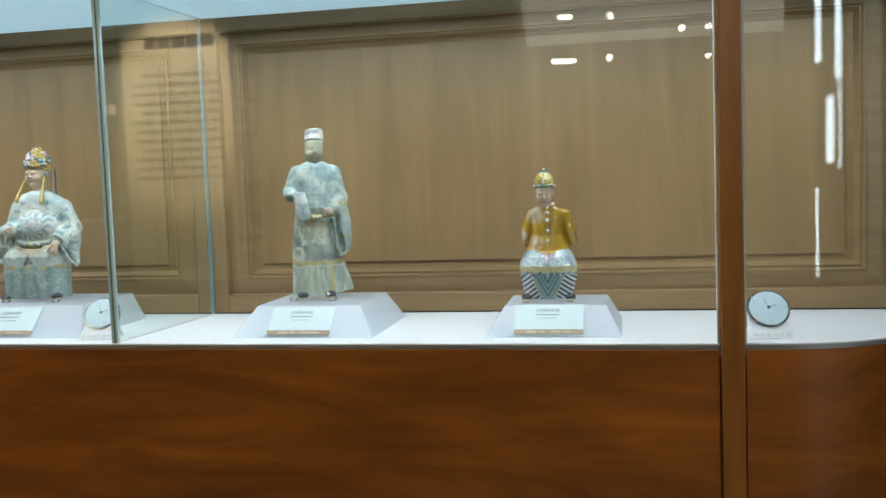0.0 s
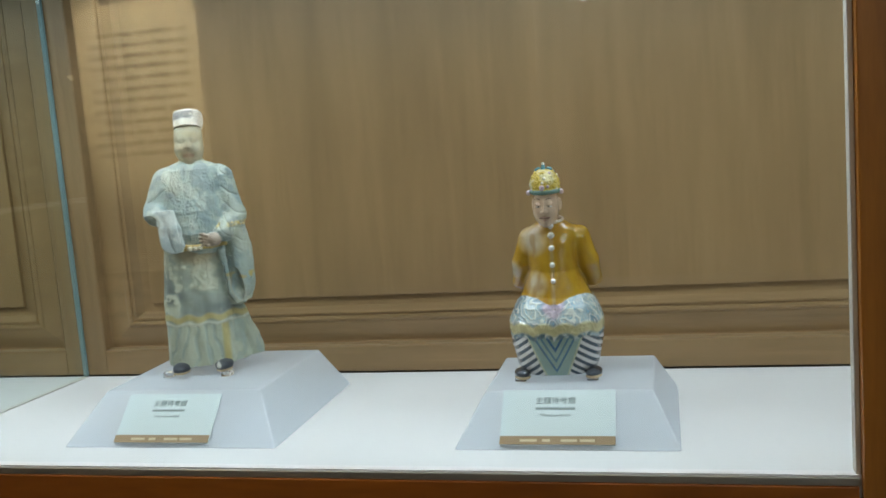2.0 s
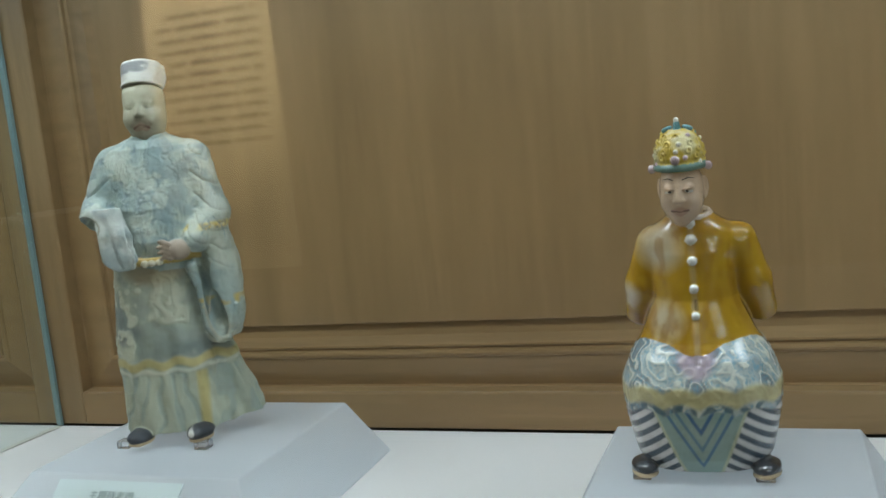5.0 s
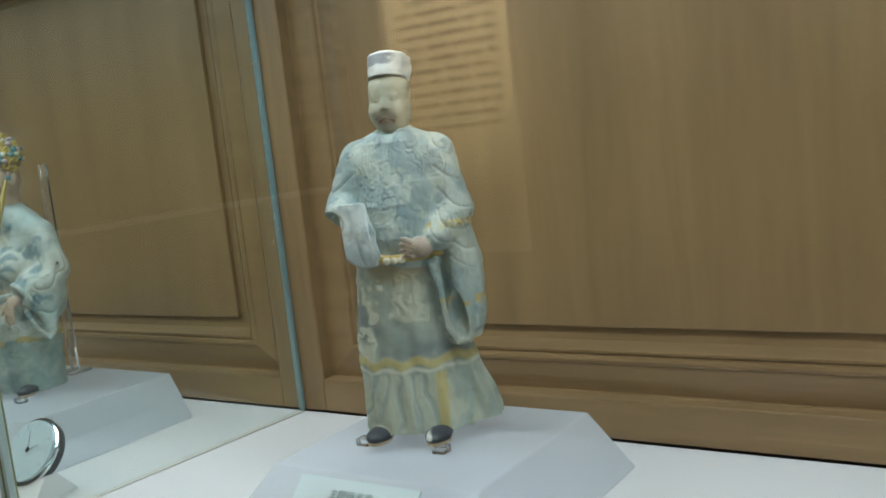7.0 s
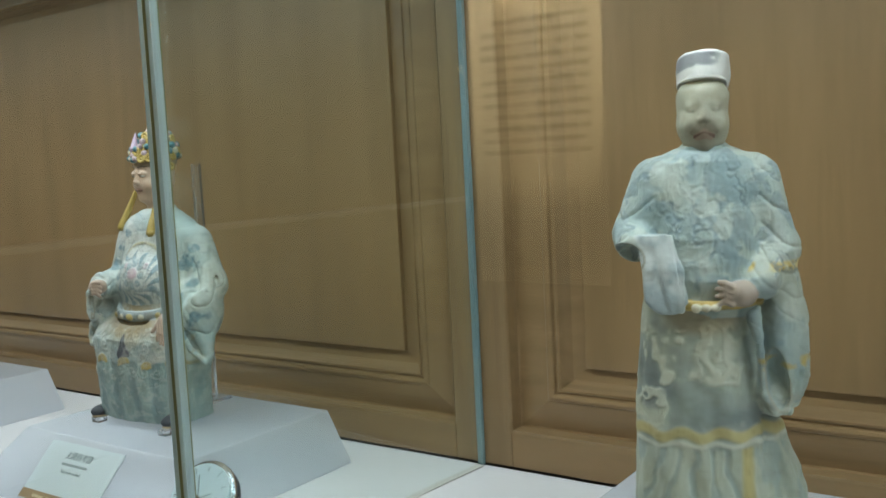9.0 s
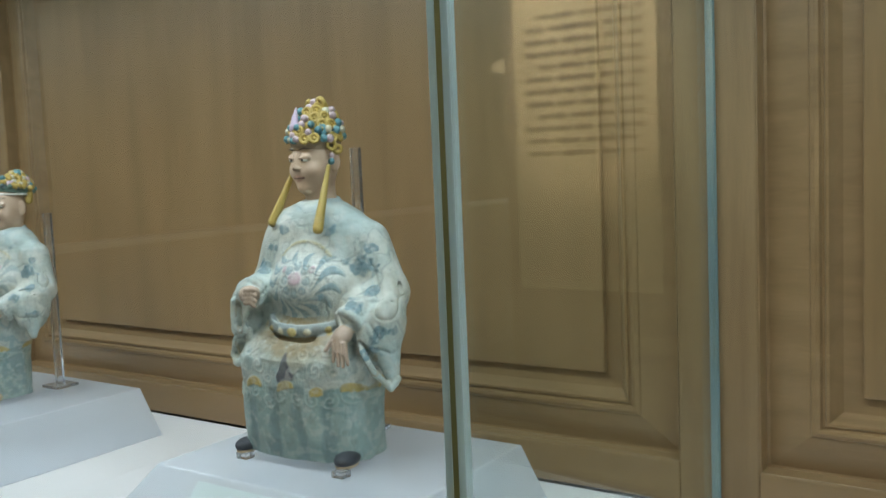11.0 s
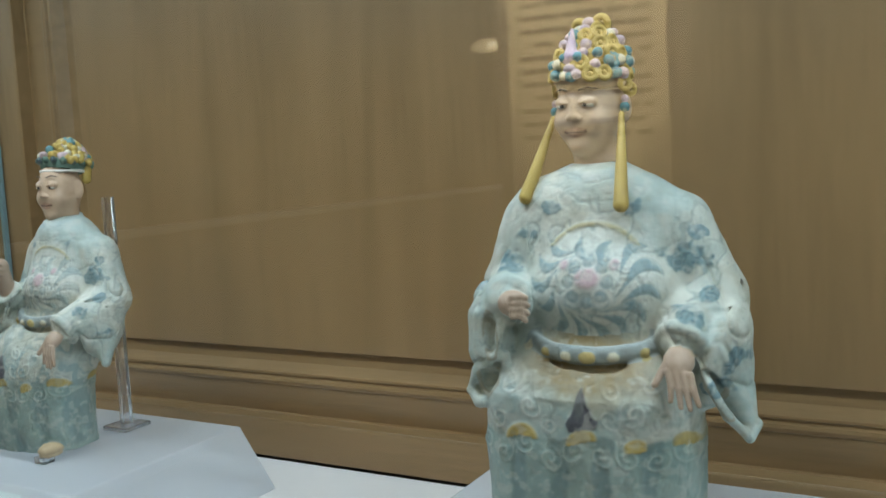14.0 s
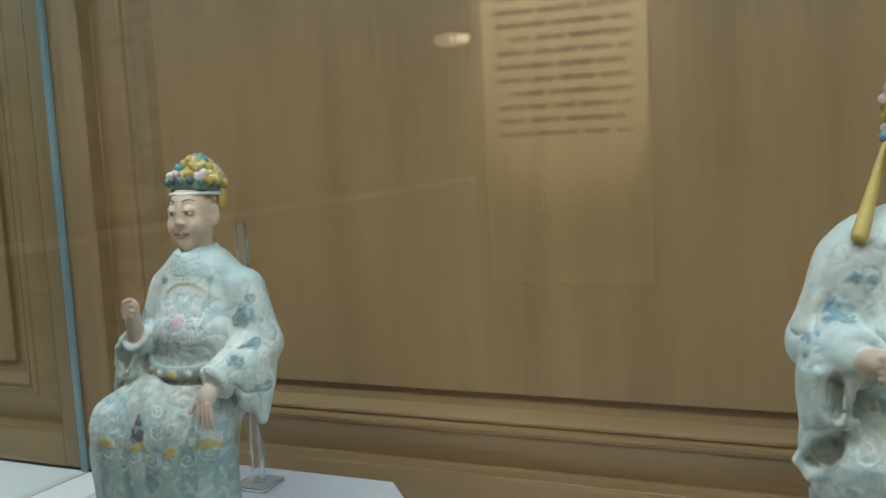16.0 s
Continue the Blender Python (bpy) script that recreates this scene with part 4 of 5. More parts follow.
def seated_official(label, place, turn, s, raised, cap):
    u = 0.032 if raised else 0.014
    cx, cy = (-0.044, -0.018) if raised else (-0.008, 0.0)
    rx = 0.103 if raised else 0.096
    hx, hy = (0.066, -0.016) if raised else (0.080, 0.0)
    b = Figure((-0.155, -0.150, -0.004), (0.15, 0.095, 0.345), 0.0014)
    if raised:
        rows = [(0.08, rx, 0.062, cx, cy - 0.030), (0.112, rx - 0.002, 0.061, cx * 0.9, cy * 0.95 - 0.029), (0.138, rx - 0.010, 0.058, cx * 0.7, cy * 0.75 - 0.025), (0.162, 0.072, 0.055, cx * 0.4, cy * 0.45 - 0.018), (0.186, 0.063, 0.051, cx * 0.1, -0.010), (0.210, 0.055, 0.046, 0, 0)]
    else:
        rows = [(0.08, rx, 0.062, cx, cy - 0.030), (0.115 + u, rx - 0.003, 0.060, cx * 0.8, -0.028), (0.136 + u, 0.080, 0.054, cx * 0.5, -0.018), (0.156 + u, 0.064, 0.050, 0, -0.008), (0.178 + u, 0.055, 0.046, 0, 0)]
    b.add("skirt", turned([(0.004, rx - 0.002, 0.056, cx, cy - 0.026), (0.03, rx - 0.002, 0.060, cx, cy - 0.029)] + rows, 9, 0.014, 0.6, 2.4 if raised else 2.7), 0.004)
    for k in (-1, 1):
        b.add("lap", rod((k * 0.036, 0.0, (0.116 if raised else 0.140) + u), (k * 0.054 + cx, cy - 0.052, (0.088 if raised else 0.112) + u), 0.028, 0.026), 0.022)
        b.add("sole" if raised else "shoe", ell((k * 0.080 + cx, cy - 0.069, 0.0105), (0.0138, 0.0195, 0.0088)), 0.002)
        b.add("sole", ell((k * 0.080 + cx, cy - 0.069, 0.004), (0.0124, 0.0180, 0.0045)), 0.001)
        b.cut(rod((k * 0.026 + cx, cy - 0.100, 0.004), (k * 0.018 + cx, cy - 0.094, 0.110), 0.0032, 0.0016), 0.010)
    b.cut(rod((cx - 0.062, cy - 0.090, 0.004), (cx - 0.055, cy - 0.092, 0.090), 0.0030, 0.0014), 0.010)
    b.cut(rod((cx + 0.064, cy - 0.090, 0.004), (cx + 0.057, cy - 0.092, 0.085), 0.0030, 0.0014), 0.010)
    b.add("lap", ell((cx * 0.7, cy - 0.046, 0.110 + u * 0.5), (0.034, 0.036, 0.040)), 0.024)
    # drag folds from the hips towards the knees
    for k in () if raised else (-1, 1):
        b.cut(rod((k * 0.012, -0.074, 0.150 + u), (k * 0.040 + cx, -0.092, 0.118 + u), 0.0016, 0.0028), 0.008)
    wide = 0.0 if raised else 0.011
    b.add("robe", ell((0, 0.004, 0.210), (0.064 + wide, 0.050, 0.078)), 0.01)
    b.add("robe", ell((0, -0.020, 0.204 + u * 0.5), (0.060 + wide * 0.7, 0.050 - u * 0.3, 0.054 - u * 0.5)), 0.016)
    b.add("robe", ell((-0.002 - wide * 0.6, 0.008, 0.260), (0.072 + wide * 1.2, 0.042, 0.047)), 0.02)
    b.add("robe", ell((-0.006 - wide * 0.6, 0.006, 0.293), (0.050 + wide * 1.7, 0.035, 0.026)), 0.022)
    b.add("robe", ell((-0.006, 0.006, 0.308), (0.032, 0.029, 0.014)), 0.014)
    for k in (-1, 1):
        b.add("sleeve", rod((k * (0.060 + wide * 0.9) - wide * 0.4, 0.008, 0.268), (k * (0.083 + wide), 0.002, 0.205), 0.0260, 0.0265), 0.014)
        b.cut(rod((k * (0.052 + wide), -0.034, 0.262), (k * (0.062 + wide), -0.043, 0.196), 0.0024, 0.0050), 0.005)
    b.add("sleeve", rod((0.083 + wide, 0.002, 0.205), (hx - 0.002, hy - 0.046, 0.178), 0.0265, 0.0215), 0.008)
    for i in range(0 if raised else 3):
        b.cut(ring((0.082 + wide - i * 0.005, -0.014 - i * 0.013 + hy * 0.5, 0.198 - i * 0.008), 0.030, 0.030, 0.0027, 60), 0.005)
    if raised:
        b.add("sleeve", ell((0.092, -0.026, 0.168), (0.018, 0.036, 0.042), (0, 14, 0)), 0.010)
        b.add("sleeve", rod((0.098, -0.030, 0.160), (0.104, -0.036, 0.124), 0.019, 0.008), 0.010)
    else:
        b.add("sleeve", ell((0.104, -0.026, 0.160), (0.020, 0.040, 0.046), (0, 18, 0)), 0.010)
        b.add("sleeve", rod((0.108, -0.030, 0.152), (0.126, -0.040, 0.104), 0.021, 0.0075), 0.010)
        b.cut(ell((0.106, -0.064, 0.136), (0.0060, 0.0120, 0.0240), (0, -28, 0)), 0.003, "hollow")
        trail(b, "sleeve", [(0.092, -0.060, 0.164), (0.099, -0.064, 0.142), (0.112, -0.060, 0.118), (0.127, -0.048, 0.098), (0.133, -0.040, 0.108)], 0.0038)
    for i in range(4):
        x = (0.092 if raised else 0.100) + i * 0.0075
        b.cut(rod((x - 0.006, -0.078 + i * 0.006, 0.192 - i * 0.004), (x + 0.012, -0.066 + i * 0.009, 0.128 + i * 0.003), 0.0014, 0.0022), 0.004)
    for i in range(3):
        x = (0.066 if raised else 0.080) + i * 0.010
        b.cut(rod((x, -0.050 + i * 0.004, 0.210 - i * 0.005), (x + 0.026, -0.028, 0.222 - i * 0.012), 0.0016, 0.0012), 0.004)
    b.add("sleeve", loop((hx - 0.003, hy - 0.053, 0.173), 0.0185, 0.0058, (-0.25, -0.80, -0.50)), 0.002)
    b.add("robe", ell((-0.062, -0.014, 0.180), (0.024, 0.032, 0.034)), 0.01)
    b.add("robe", ell((0.064, -0.014, 0.180), (0.024, 0.032, 0.034)), 0.01)
    b.add("skin", ell((hx - 0.003, hy - 0.071, 0.163), (0.0125, 0.014, 0.0085), (40, 0, 12)), 0.003)
    fingers(b, "skin", (hx - 0.001, hy - 0.081, 0.156), (0.0060, -0.0005, -0.0005), (0.006, -0.007, -0.027), 4, 0.0030)
    b.add("skin", rod((hx - 0.013, hy - 0.075, 0.160), (hx - 0.020, hy - 0.083, 0.146), 0.0036, 0.0030), 0.001)
    if raised:
        b.add("sleeve", rod((-0.080, 0.0, 0.205), (-0.066, -0.050, 0.212), 0.0245, 0.019), 0.010)
        b.add("sleeve", loop((-0.062, -0.060, 0.220), 0.0145, 0.0046, (0.1, -0.75, 0.65)), 0.003)
        b.add("skin", rod((-0.062, -0.060, 0.222), (-0.058, -0.068, 0.246), 0.0105, 0.0100), 0.004)
        b.add("skin", ell((-0.057, -0.072, 0.257), (0.0112, 0.0112, 0.0128)), 0.003)
        fingers(b, "skin", (-0.057, -0.082, 0.258), (0.0005, 0.0, 0.0054), (0.010, 0.003, 0.001), 4, 0.0034)
        b.add("sleeve", ell((-0.082, -0.040, 0.190), (0.015, 0.030, 0.036), (0, -16, 0)), 0.008)
        b.cut(ell((-0.078, -0.070, 0.196), (0.0090, 0.014, 0.020), (0, -16, 0)), 0.003, "hollow")
        trail(b, "sleeve", [(-0.072, -0.066, 0.222), (-0.088, -0.064, 0.208), (-0.094, -0.062, 0.186), (-0.086, -0.064, 0.172), (-0.072, -0.066, 0.178), (-0.062, -0.066, 0.196)], 0.0042)
        trail(b, "sleeve", [(-0.098, -0.052, 0.200), (-0.104, -0.050, 0.172), (-0.112, -0.048, 0.152), (-0.104, -0.050, 0.144), (-0.086, -0.054, 0.154), (-0.066, -0.058, 0.176)], 0.0050)
        b.add("sleeve", ell((-0.090, -0.034, 0.168), (0.016, 0.024, 0.024), (0, -30, 0)), 0.006)
    else:
        b.add("sleeve", rod((-0.092, 0.0, 0.208), (-0.074, -0.058, 0.206), 0.0265, 0.0205), 0.010)
        b.add("sleeve", loop((-0.069, -0.066, 0.207), 0.0165, 0.0054, (0.1, -0.95, 0.1)), 0.002)
        b.add("skin", ell((-0.060, -0.080, 0.208), (0.0130, 0.0130, 0.0115)), 0.003)
        fingers(b, "skin", (-0.056, -0.091, 0.207), (0.0, 0.0005, 0.0052), (0.012, 0.005, -0.003), 4, 0.0034)
        b.add("sleeve", ell((-0.095, -0.042, 0.170), (0.0185, 0.032, 0.052), (0, -6, 0)), 0.008)
        b.add("sleeve", ell((-0.094, -0.036, 0.132), (0.018, 0.028, 0.024), (0, -8, 0)), 0.008)
        b.cut(ell((-0.085, -0.078, 0.178), (0.0070, 0.012, 0.022), (0, -4, 0)), 0.003, "hollow")
        b.cut(ell((-0.090, -0.066, 0.136), (0.0120, 0.010, 0.012), (0, -8, 0)), 0.003, "hollow")
        trail(b, "sleeve", [(-0.082, -0.070, 0.200), (-0.097, -0.069, 0.196), (-0.097, -0.070, 0.166), (-0.089, -0.071, 0.157), (-0.079, -0.072, 0.160), (-0.075, -0.072, 0.190)], 0.0042)
        trail(b, "sleeve", [(-0.107, -0.058, 0.196), (-0.107, -0.060, 0.160), (-0.105, -0.062, 0.142), (-0.112, -0.060, 0.126), (-0.103, -0.064, 0.115), (-0.084, -0.066, 0.117), (-0.074, -0.068, 0.136), (-0.073, -0.070, 0.160)], 0.0046)
    b.add("belt", ring((0, -0.012, 0.162 + u), 0.0655, 0.0600, 0.0050, 12, 1.7), 0.002)
    for i, deg in enumerate((-142, -122, -104, -88, -70, -48, -30)):
        a = radians(deg)
        big = 1.05 if deg == -88 else 0.75
        b.add(("cream", "gold")[i % 2], ell((0.0690 * math.cos(a), -0.012 + 0.0640 * math.sin(a), 0.162 + u + 0.0134 * math.sin(a)), (0.0066 * big, 0.0026, 0.0050 * big)), 0.0022)
    b.cut(ring((0, -0.012, 0.1505 + u), 0.0640, 0.0600, 0.0030, 12), 0.005)
    b.add("collar", ring((-0.008, 0.003, 0.317), 0.0255, 0.0255, 0.0034, 14), 0.003)
    h = Figure((-0.078, -0.075, 0.262), (0.066, 0.070, 0.462), 0.0010)
    hc = (-0.012, 0.006, 0.362 if raised else 0.372)
    h.add("skin", rod((-0.008, 0.008, 0.302), (hc[0], hc[1] + 0.003, 0.344), 0.0205, 0.0195), 0.004)
    shells = [b, h]
    if cap:
        face_on(h, hc, 1.0, False, 1.02, 1.14, 0.9)
        g = Figure((-0.078, -0.075, 0.340), (0.066, 0.080, 0.462), 0.0012)
        flower_cap(g, (hc[0], hc[1] + 0.006, 0.388), 1.0)
        g.swing = (6, -11, (hc[0], hc[1], hc[2]))
        h.swing = (6, 0, (hc[0], hc[1], hc[2]))
        shells.append(g)
    else:
        face_on(h, hc, 1.0, False, 1.06, 1.02)
        crown(h, (hc[0], hc[1] + 0.003, 0.389), 0.97)
        for k, end in ((-1, (-0.060, -0.034, 0.296)), (1, (0.036, -0.038, 0.289))):
            h.add("ochre", rod((hc[0] + k * 0.034, -0.002, 0.364), end, 0.0026, 0.0066), 0.001)
        h.swing = (-12, 2, (hc[0], hc[1], hc[2]))

    def paint(p, tags):
        c, relief = flat_colours(tags), np.zeros(len(p))
        x, y, z = p.T
        n1, n2, n3 = clouded(p, 0.034, 1), clouded(p, 0.014, 4), clouded(p, 0.060, 7)
        cloth = np.isin(tags, ("robe", "sleeve", "skirt", "lap", "collar", "belt"))
        base = blend(np.tile(np.array((0.43, 0.51, 0.48)), (len(p), 1)), (0.58, 0.60, 0.53), edge(n3, 0.5, 0.25))
        base = blend(base, (0.36, 0.45, 0.43), edge(n1, 0.58, 0.16) * 0.55)
        base = blend(base, (0.42, 0.38, 0.28), edge(clouded(p, 0.022, 12), 0.62, 0.10) * 0.45)
        upper = np.isin(tags, ("sleeve", "robe"))
        # painted cloud marks on the shoulders and sleeves
        spots = ((0.080, -0.024, 0.240, 0.015), (0.098, -0.036, 0.215, 0.011), (0.075, -0.048, 0.196, 0.012), (0.116, -0.055, 0.165, 0.013), (0.104, -0.066, 0.140, 0.010), (0.094, -0.020, 0.262, 0.009),
                 (-0.080, -0.020, 0.238, 0.013), (-0.070, -0.030, 0.262, 0.009), (-0.098, -0.040, 0.214, 0.010), (0.035, -0.030, 0.290, 0.009), (-0.040, -0.030, 0.282, 0.008))
        ink = np.zeros(len(p))
        for sx, sy, sz, sr in spots:
            ink = np.maximum(ink, cloud_spot(p, (sx, sy, sz), sr, n2))
        ink = ink * upper
        # round badge on the chest: curling petals of blue-green about a rose middle
        mz = 0.216 + u * 0.6
        r, ang = np.hypot(x, z - mz), np.arctan2(z - mz, x)
        chest = (tags == "robe") & (y < -0.02)
        near = chest * edge(0.056 - r, 0, 0.008)
        rays = np.zeros(len(p))
        for deg, mid, size in ((-28, 0.042, 1.2), (-8, 0.046, 1.1), (16, 0.043, 1.3), (38, 0.040, 1.0), (-52, 0.041, 1.0), (-75, 0.043, 1.1), (-98, 0.042, 1.0), (-122, 0.043, 1.1), (-148, 0.041, 1.0), (-172, 0.043, 1.1), (166, 0.041, 1.1), (144, 0.039, 0.9), (70, 0.026, 0.9), (112, 0.026, 0.9)):
            out = r - mid
            across = r * ((ang - radians(deg) + math.pi) % (2 * math.pi) - math.pi) - 0.25 * out + 60 * out * out
            rays = np.maximum(rays, edge(1 - np.hypot(out / (0.0110 * size), across / (0.0040 * size)), 0, 0.4))
        for deg in range(0, 360, 45):
            rays = np.maximum(rays, 0.6 * edge(0.0048 - np.hypot(x - 0.017 * math.cos(radians(deg)), z - mz - 0.017 * math.sin(radians(deg))), 0, 0.003))
        eyes = np.maximum(volute(np.abs(x) - 0.013, z - mz - 0.016, 0.010), volute(np.abs(x) - 0.012, z - mz + 0.014, 0.011, -1))
        ringed = edge(0.0020 - np.abs(r - 0.026 - 0.003 * np.sin(7 * ang)), 0, 0.002)
        petal = chest * np.clip(rays + 0.35 * eyes + 0.3 * ringed, 0, 1)
        base = blend(base, (0.64, 0.68, 0.64), near * 0.5)
        base = blend(base, (0.13, 0.25, 0.29), np.maximum(ink * (1 - near), petal * (0.5 if raised else 0.95)) * (0.66 + 0.28 * n2))
        core = edge(0.20 - np.abs((n2 * 7) % 1 - 0.5), 0, 0.2) * ink * (1 - near)
        base = blend(base, (0.06, 0.12, 0.16), core * 0.55)
        rosy = chest * np.clip(edge(0.0085 - np.hypot(x * 0.8, z - mz - 0.003), 0, 0.004) + edge(0.004 - np.hypot(np.abs(x) - 0.022, z - mz - 0.014), 0, 0.003), 0, 1)
        base = blend(base, (0.52, 0.34, 0.38), rosy * 0.8)
        arc = chest * edge(0.0020 - np.abs(r - 0.047), 0, 0.002) * (z > mz + 0.028)
        base = blend(base, (0.52, 0.46, 0.22), arc * 0.7)
        # incised lines of the cloth's ornament, all over and faint
        lines = edge(0.012 - np.abs(n1 - 0.56), 0, 0.008) * cloth
        base = blend(base, (0.27, 0.33, 0.32), lines * 0.6)
        thin = edge(0.010 - np.abs(clouded(p, 0.019, 41) - 0.52), 0, 0.006) * cloth * edge(n3, 0.38, 0.1)
        base = blend(base, (0.30, 0.37, 0.36), thin * 0.55)
        relief -= thin * 0.0006
        rim = chest * edge(0.22 - np.abs(rays - 0.35), 0, 0.2)
        base = blend(base, (0.20, 0.27, 0.28), rim * 0.5)
        relief += petal * 0.0003 - rim * 0.0005 + arc * 0.0006 + rosy * 0.0010 + ink * 0.0006 - lines * 0.0005
        # skirt: pale scrolls, a dark flame and ochre suns over a blue-green hem of waves
        low = np.isin(tags, ("skirt", "lap"))
        front = low & (y < -0.02)
        q = x - cx * 0.8
        line = 0.094 + u * 0.2 + 0.0035 * np.sin(q * 105) + 0.008 * (n1 - 0.5)
        hem = low * edge(line - z, 0, 0.004)
        base = blend(base, (0.25, 0.36, 0.34), hem * (0.60 + 0.5 * n3))
        base = blend(base, (0.40, 0.48, 0.44), hem * edge(n1, 0.52, 0.08) * 0.55)
        streak = 0.5 + 0.5 * np.sin(q * 150 + 5 * n3 + 3 * n1)
        base = blend(base, (0.15, 0.24, 0.25), hem * edge(streak * (0.5 + n2), 0.62, 0.25) * 0.55)
        swell = np.zeros(len(p))
        for i in range(9):
            vx, vz = -0.088 + 0.022 * i, line - 0.010 - 0.006 * (i % 2)
            swell = np.maximum(swell, volute(q - vx, z - vz, 0.0105, 1 if i % 2 else -1))
        swell = swell * low * hem
        base = blend(base, (0.46, 0.53, 0.48), swell * 0.6)
        scroll = np.zeros(len(p))
        for i, (vx, vz, vr) in enumerate(((-0.070, 0.016, 0.012), (-0.040, 0.022, 0.011), (-0.022, 0.012, 0.008), (0.030, 0.018, 0.010), (0.050, 0.026, 0.012), (0.074, 0.016, 0.012), (0.030, 0.042, 0.009), (-0.058, 0.044, 0.011), (0.066, 0.046, 0.010))):
            scroll = np.maximum(scroll, volute(q - vx, z - line - vz, vr, 1 if i % 2 else -1))
        scroll = scroll * front
        base = blend(base, (0.66, 0.67, 0.61), scroll * 0.6)
        tints = edge(np.sin(30 * n1 + 9 * n3), 0.55, 0.3) * front * (1 - hem)
        base = blend(base, (0.25, 0.36, 0.37), tints * (0.75 if raised else 0.35))
        stain = low * edge(0.042 - np.hypot(x * 0.75, (z - 0.142 - u) * 1.5), 0, 0.03) * (1 - hem)
        base = blend(base, (0.34, 0.27, 0.15), np.clip(stain * (0.3 if raised else 1.0) * (0.5 + n2), 0, 1))
        sun = np.zeros(len(p))
        for vx, wide in ((-0.048, 1.45), (0.006, 1.25), (0.050, 0.85), (0.086, 0.8)):
            d = np.hypot((q - vx) / wide, (z - line + 0.002) * 1.25)
            sun = np.maximum(sun, edge(0.0105 - d, 0, 0.002) * (z > line - 0.0045))
        sun = sun * low
        base = blend(base, (0.50, 0.36, 0.08), sun * 0.85)
        rise = z - line - 0.006
        half = np.interp(rise, (0, 0.008, 0.020, 0.034), (0.009, 0.0125, 0.007, 0.0005)) * (1 + 1.1 * (n2 - 0.5))
        flame = front * edge(half - np.abs(q - 0.006), 0, 0.002) * (rise > 0) * (rise < 0.034)
        base = blend(base, (0.07, 0.065, 0.09), flame * 0.9)
        relief += scroll * 0.0006 + sun * 0.0010 + flame * 0.0008 + swell * 0.0009 - hem * edge(streak, 0.75, 0.3) * 0.0008
        arm = (tags == "sleeve")
        pleat = 1 - np.abs(np.sin((z * 0.75 + np.abs(x) * 0.9 - y * 0.5) * 80 + 4 * (n3 - 0.5)))
        relief -= arm * 0.0034 * pleat ** 6 * edge(0.240 - z, 0, 0.03)
        n4 = clouded(p, 0.0075, 31)
        base = blend(base, (0.30, 0.33, 0.28), edge(n4, 0.62, 0.06) * 0.22)
        base = blend(base, (0.60, 0.60, 0.54), edge(0.40 - n4, 0, 0.06) * 0.35)
        relief += ((n2 - 0.5) * 0.0014 + (n4 - 0.5) * 0.0006) * cloth
        base = blend(base, (0.27, 0.33, 0.34), (tags == "belt") * 0.7)
        base = blend(base, (0.36, 0.45, 0.46), (tags == "collar") * edge(n1, 0.45, 0.2) * 0.6)
        c[cloth] = base[cloth]
        c[tags == "gold"] = (0.50, 0.40, 0.16)
        c = blend(c, (0.44, 0.33, 0.25), ((tags == "skin") & (z < 0.285)) * 0.85)
        return np.clip(c, 0, 1), relief
    return statue(label, place, turn, MATT_GLAZE, shells, paint, s)


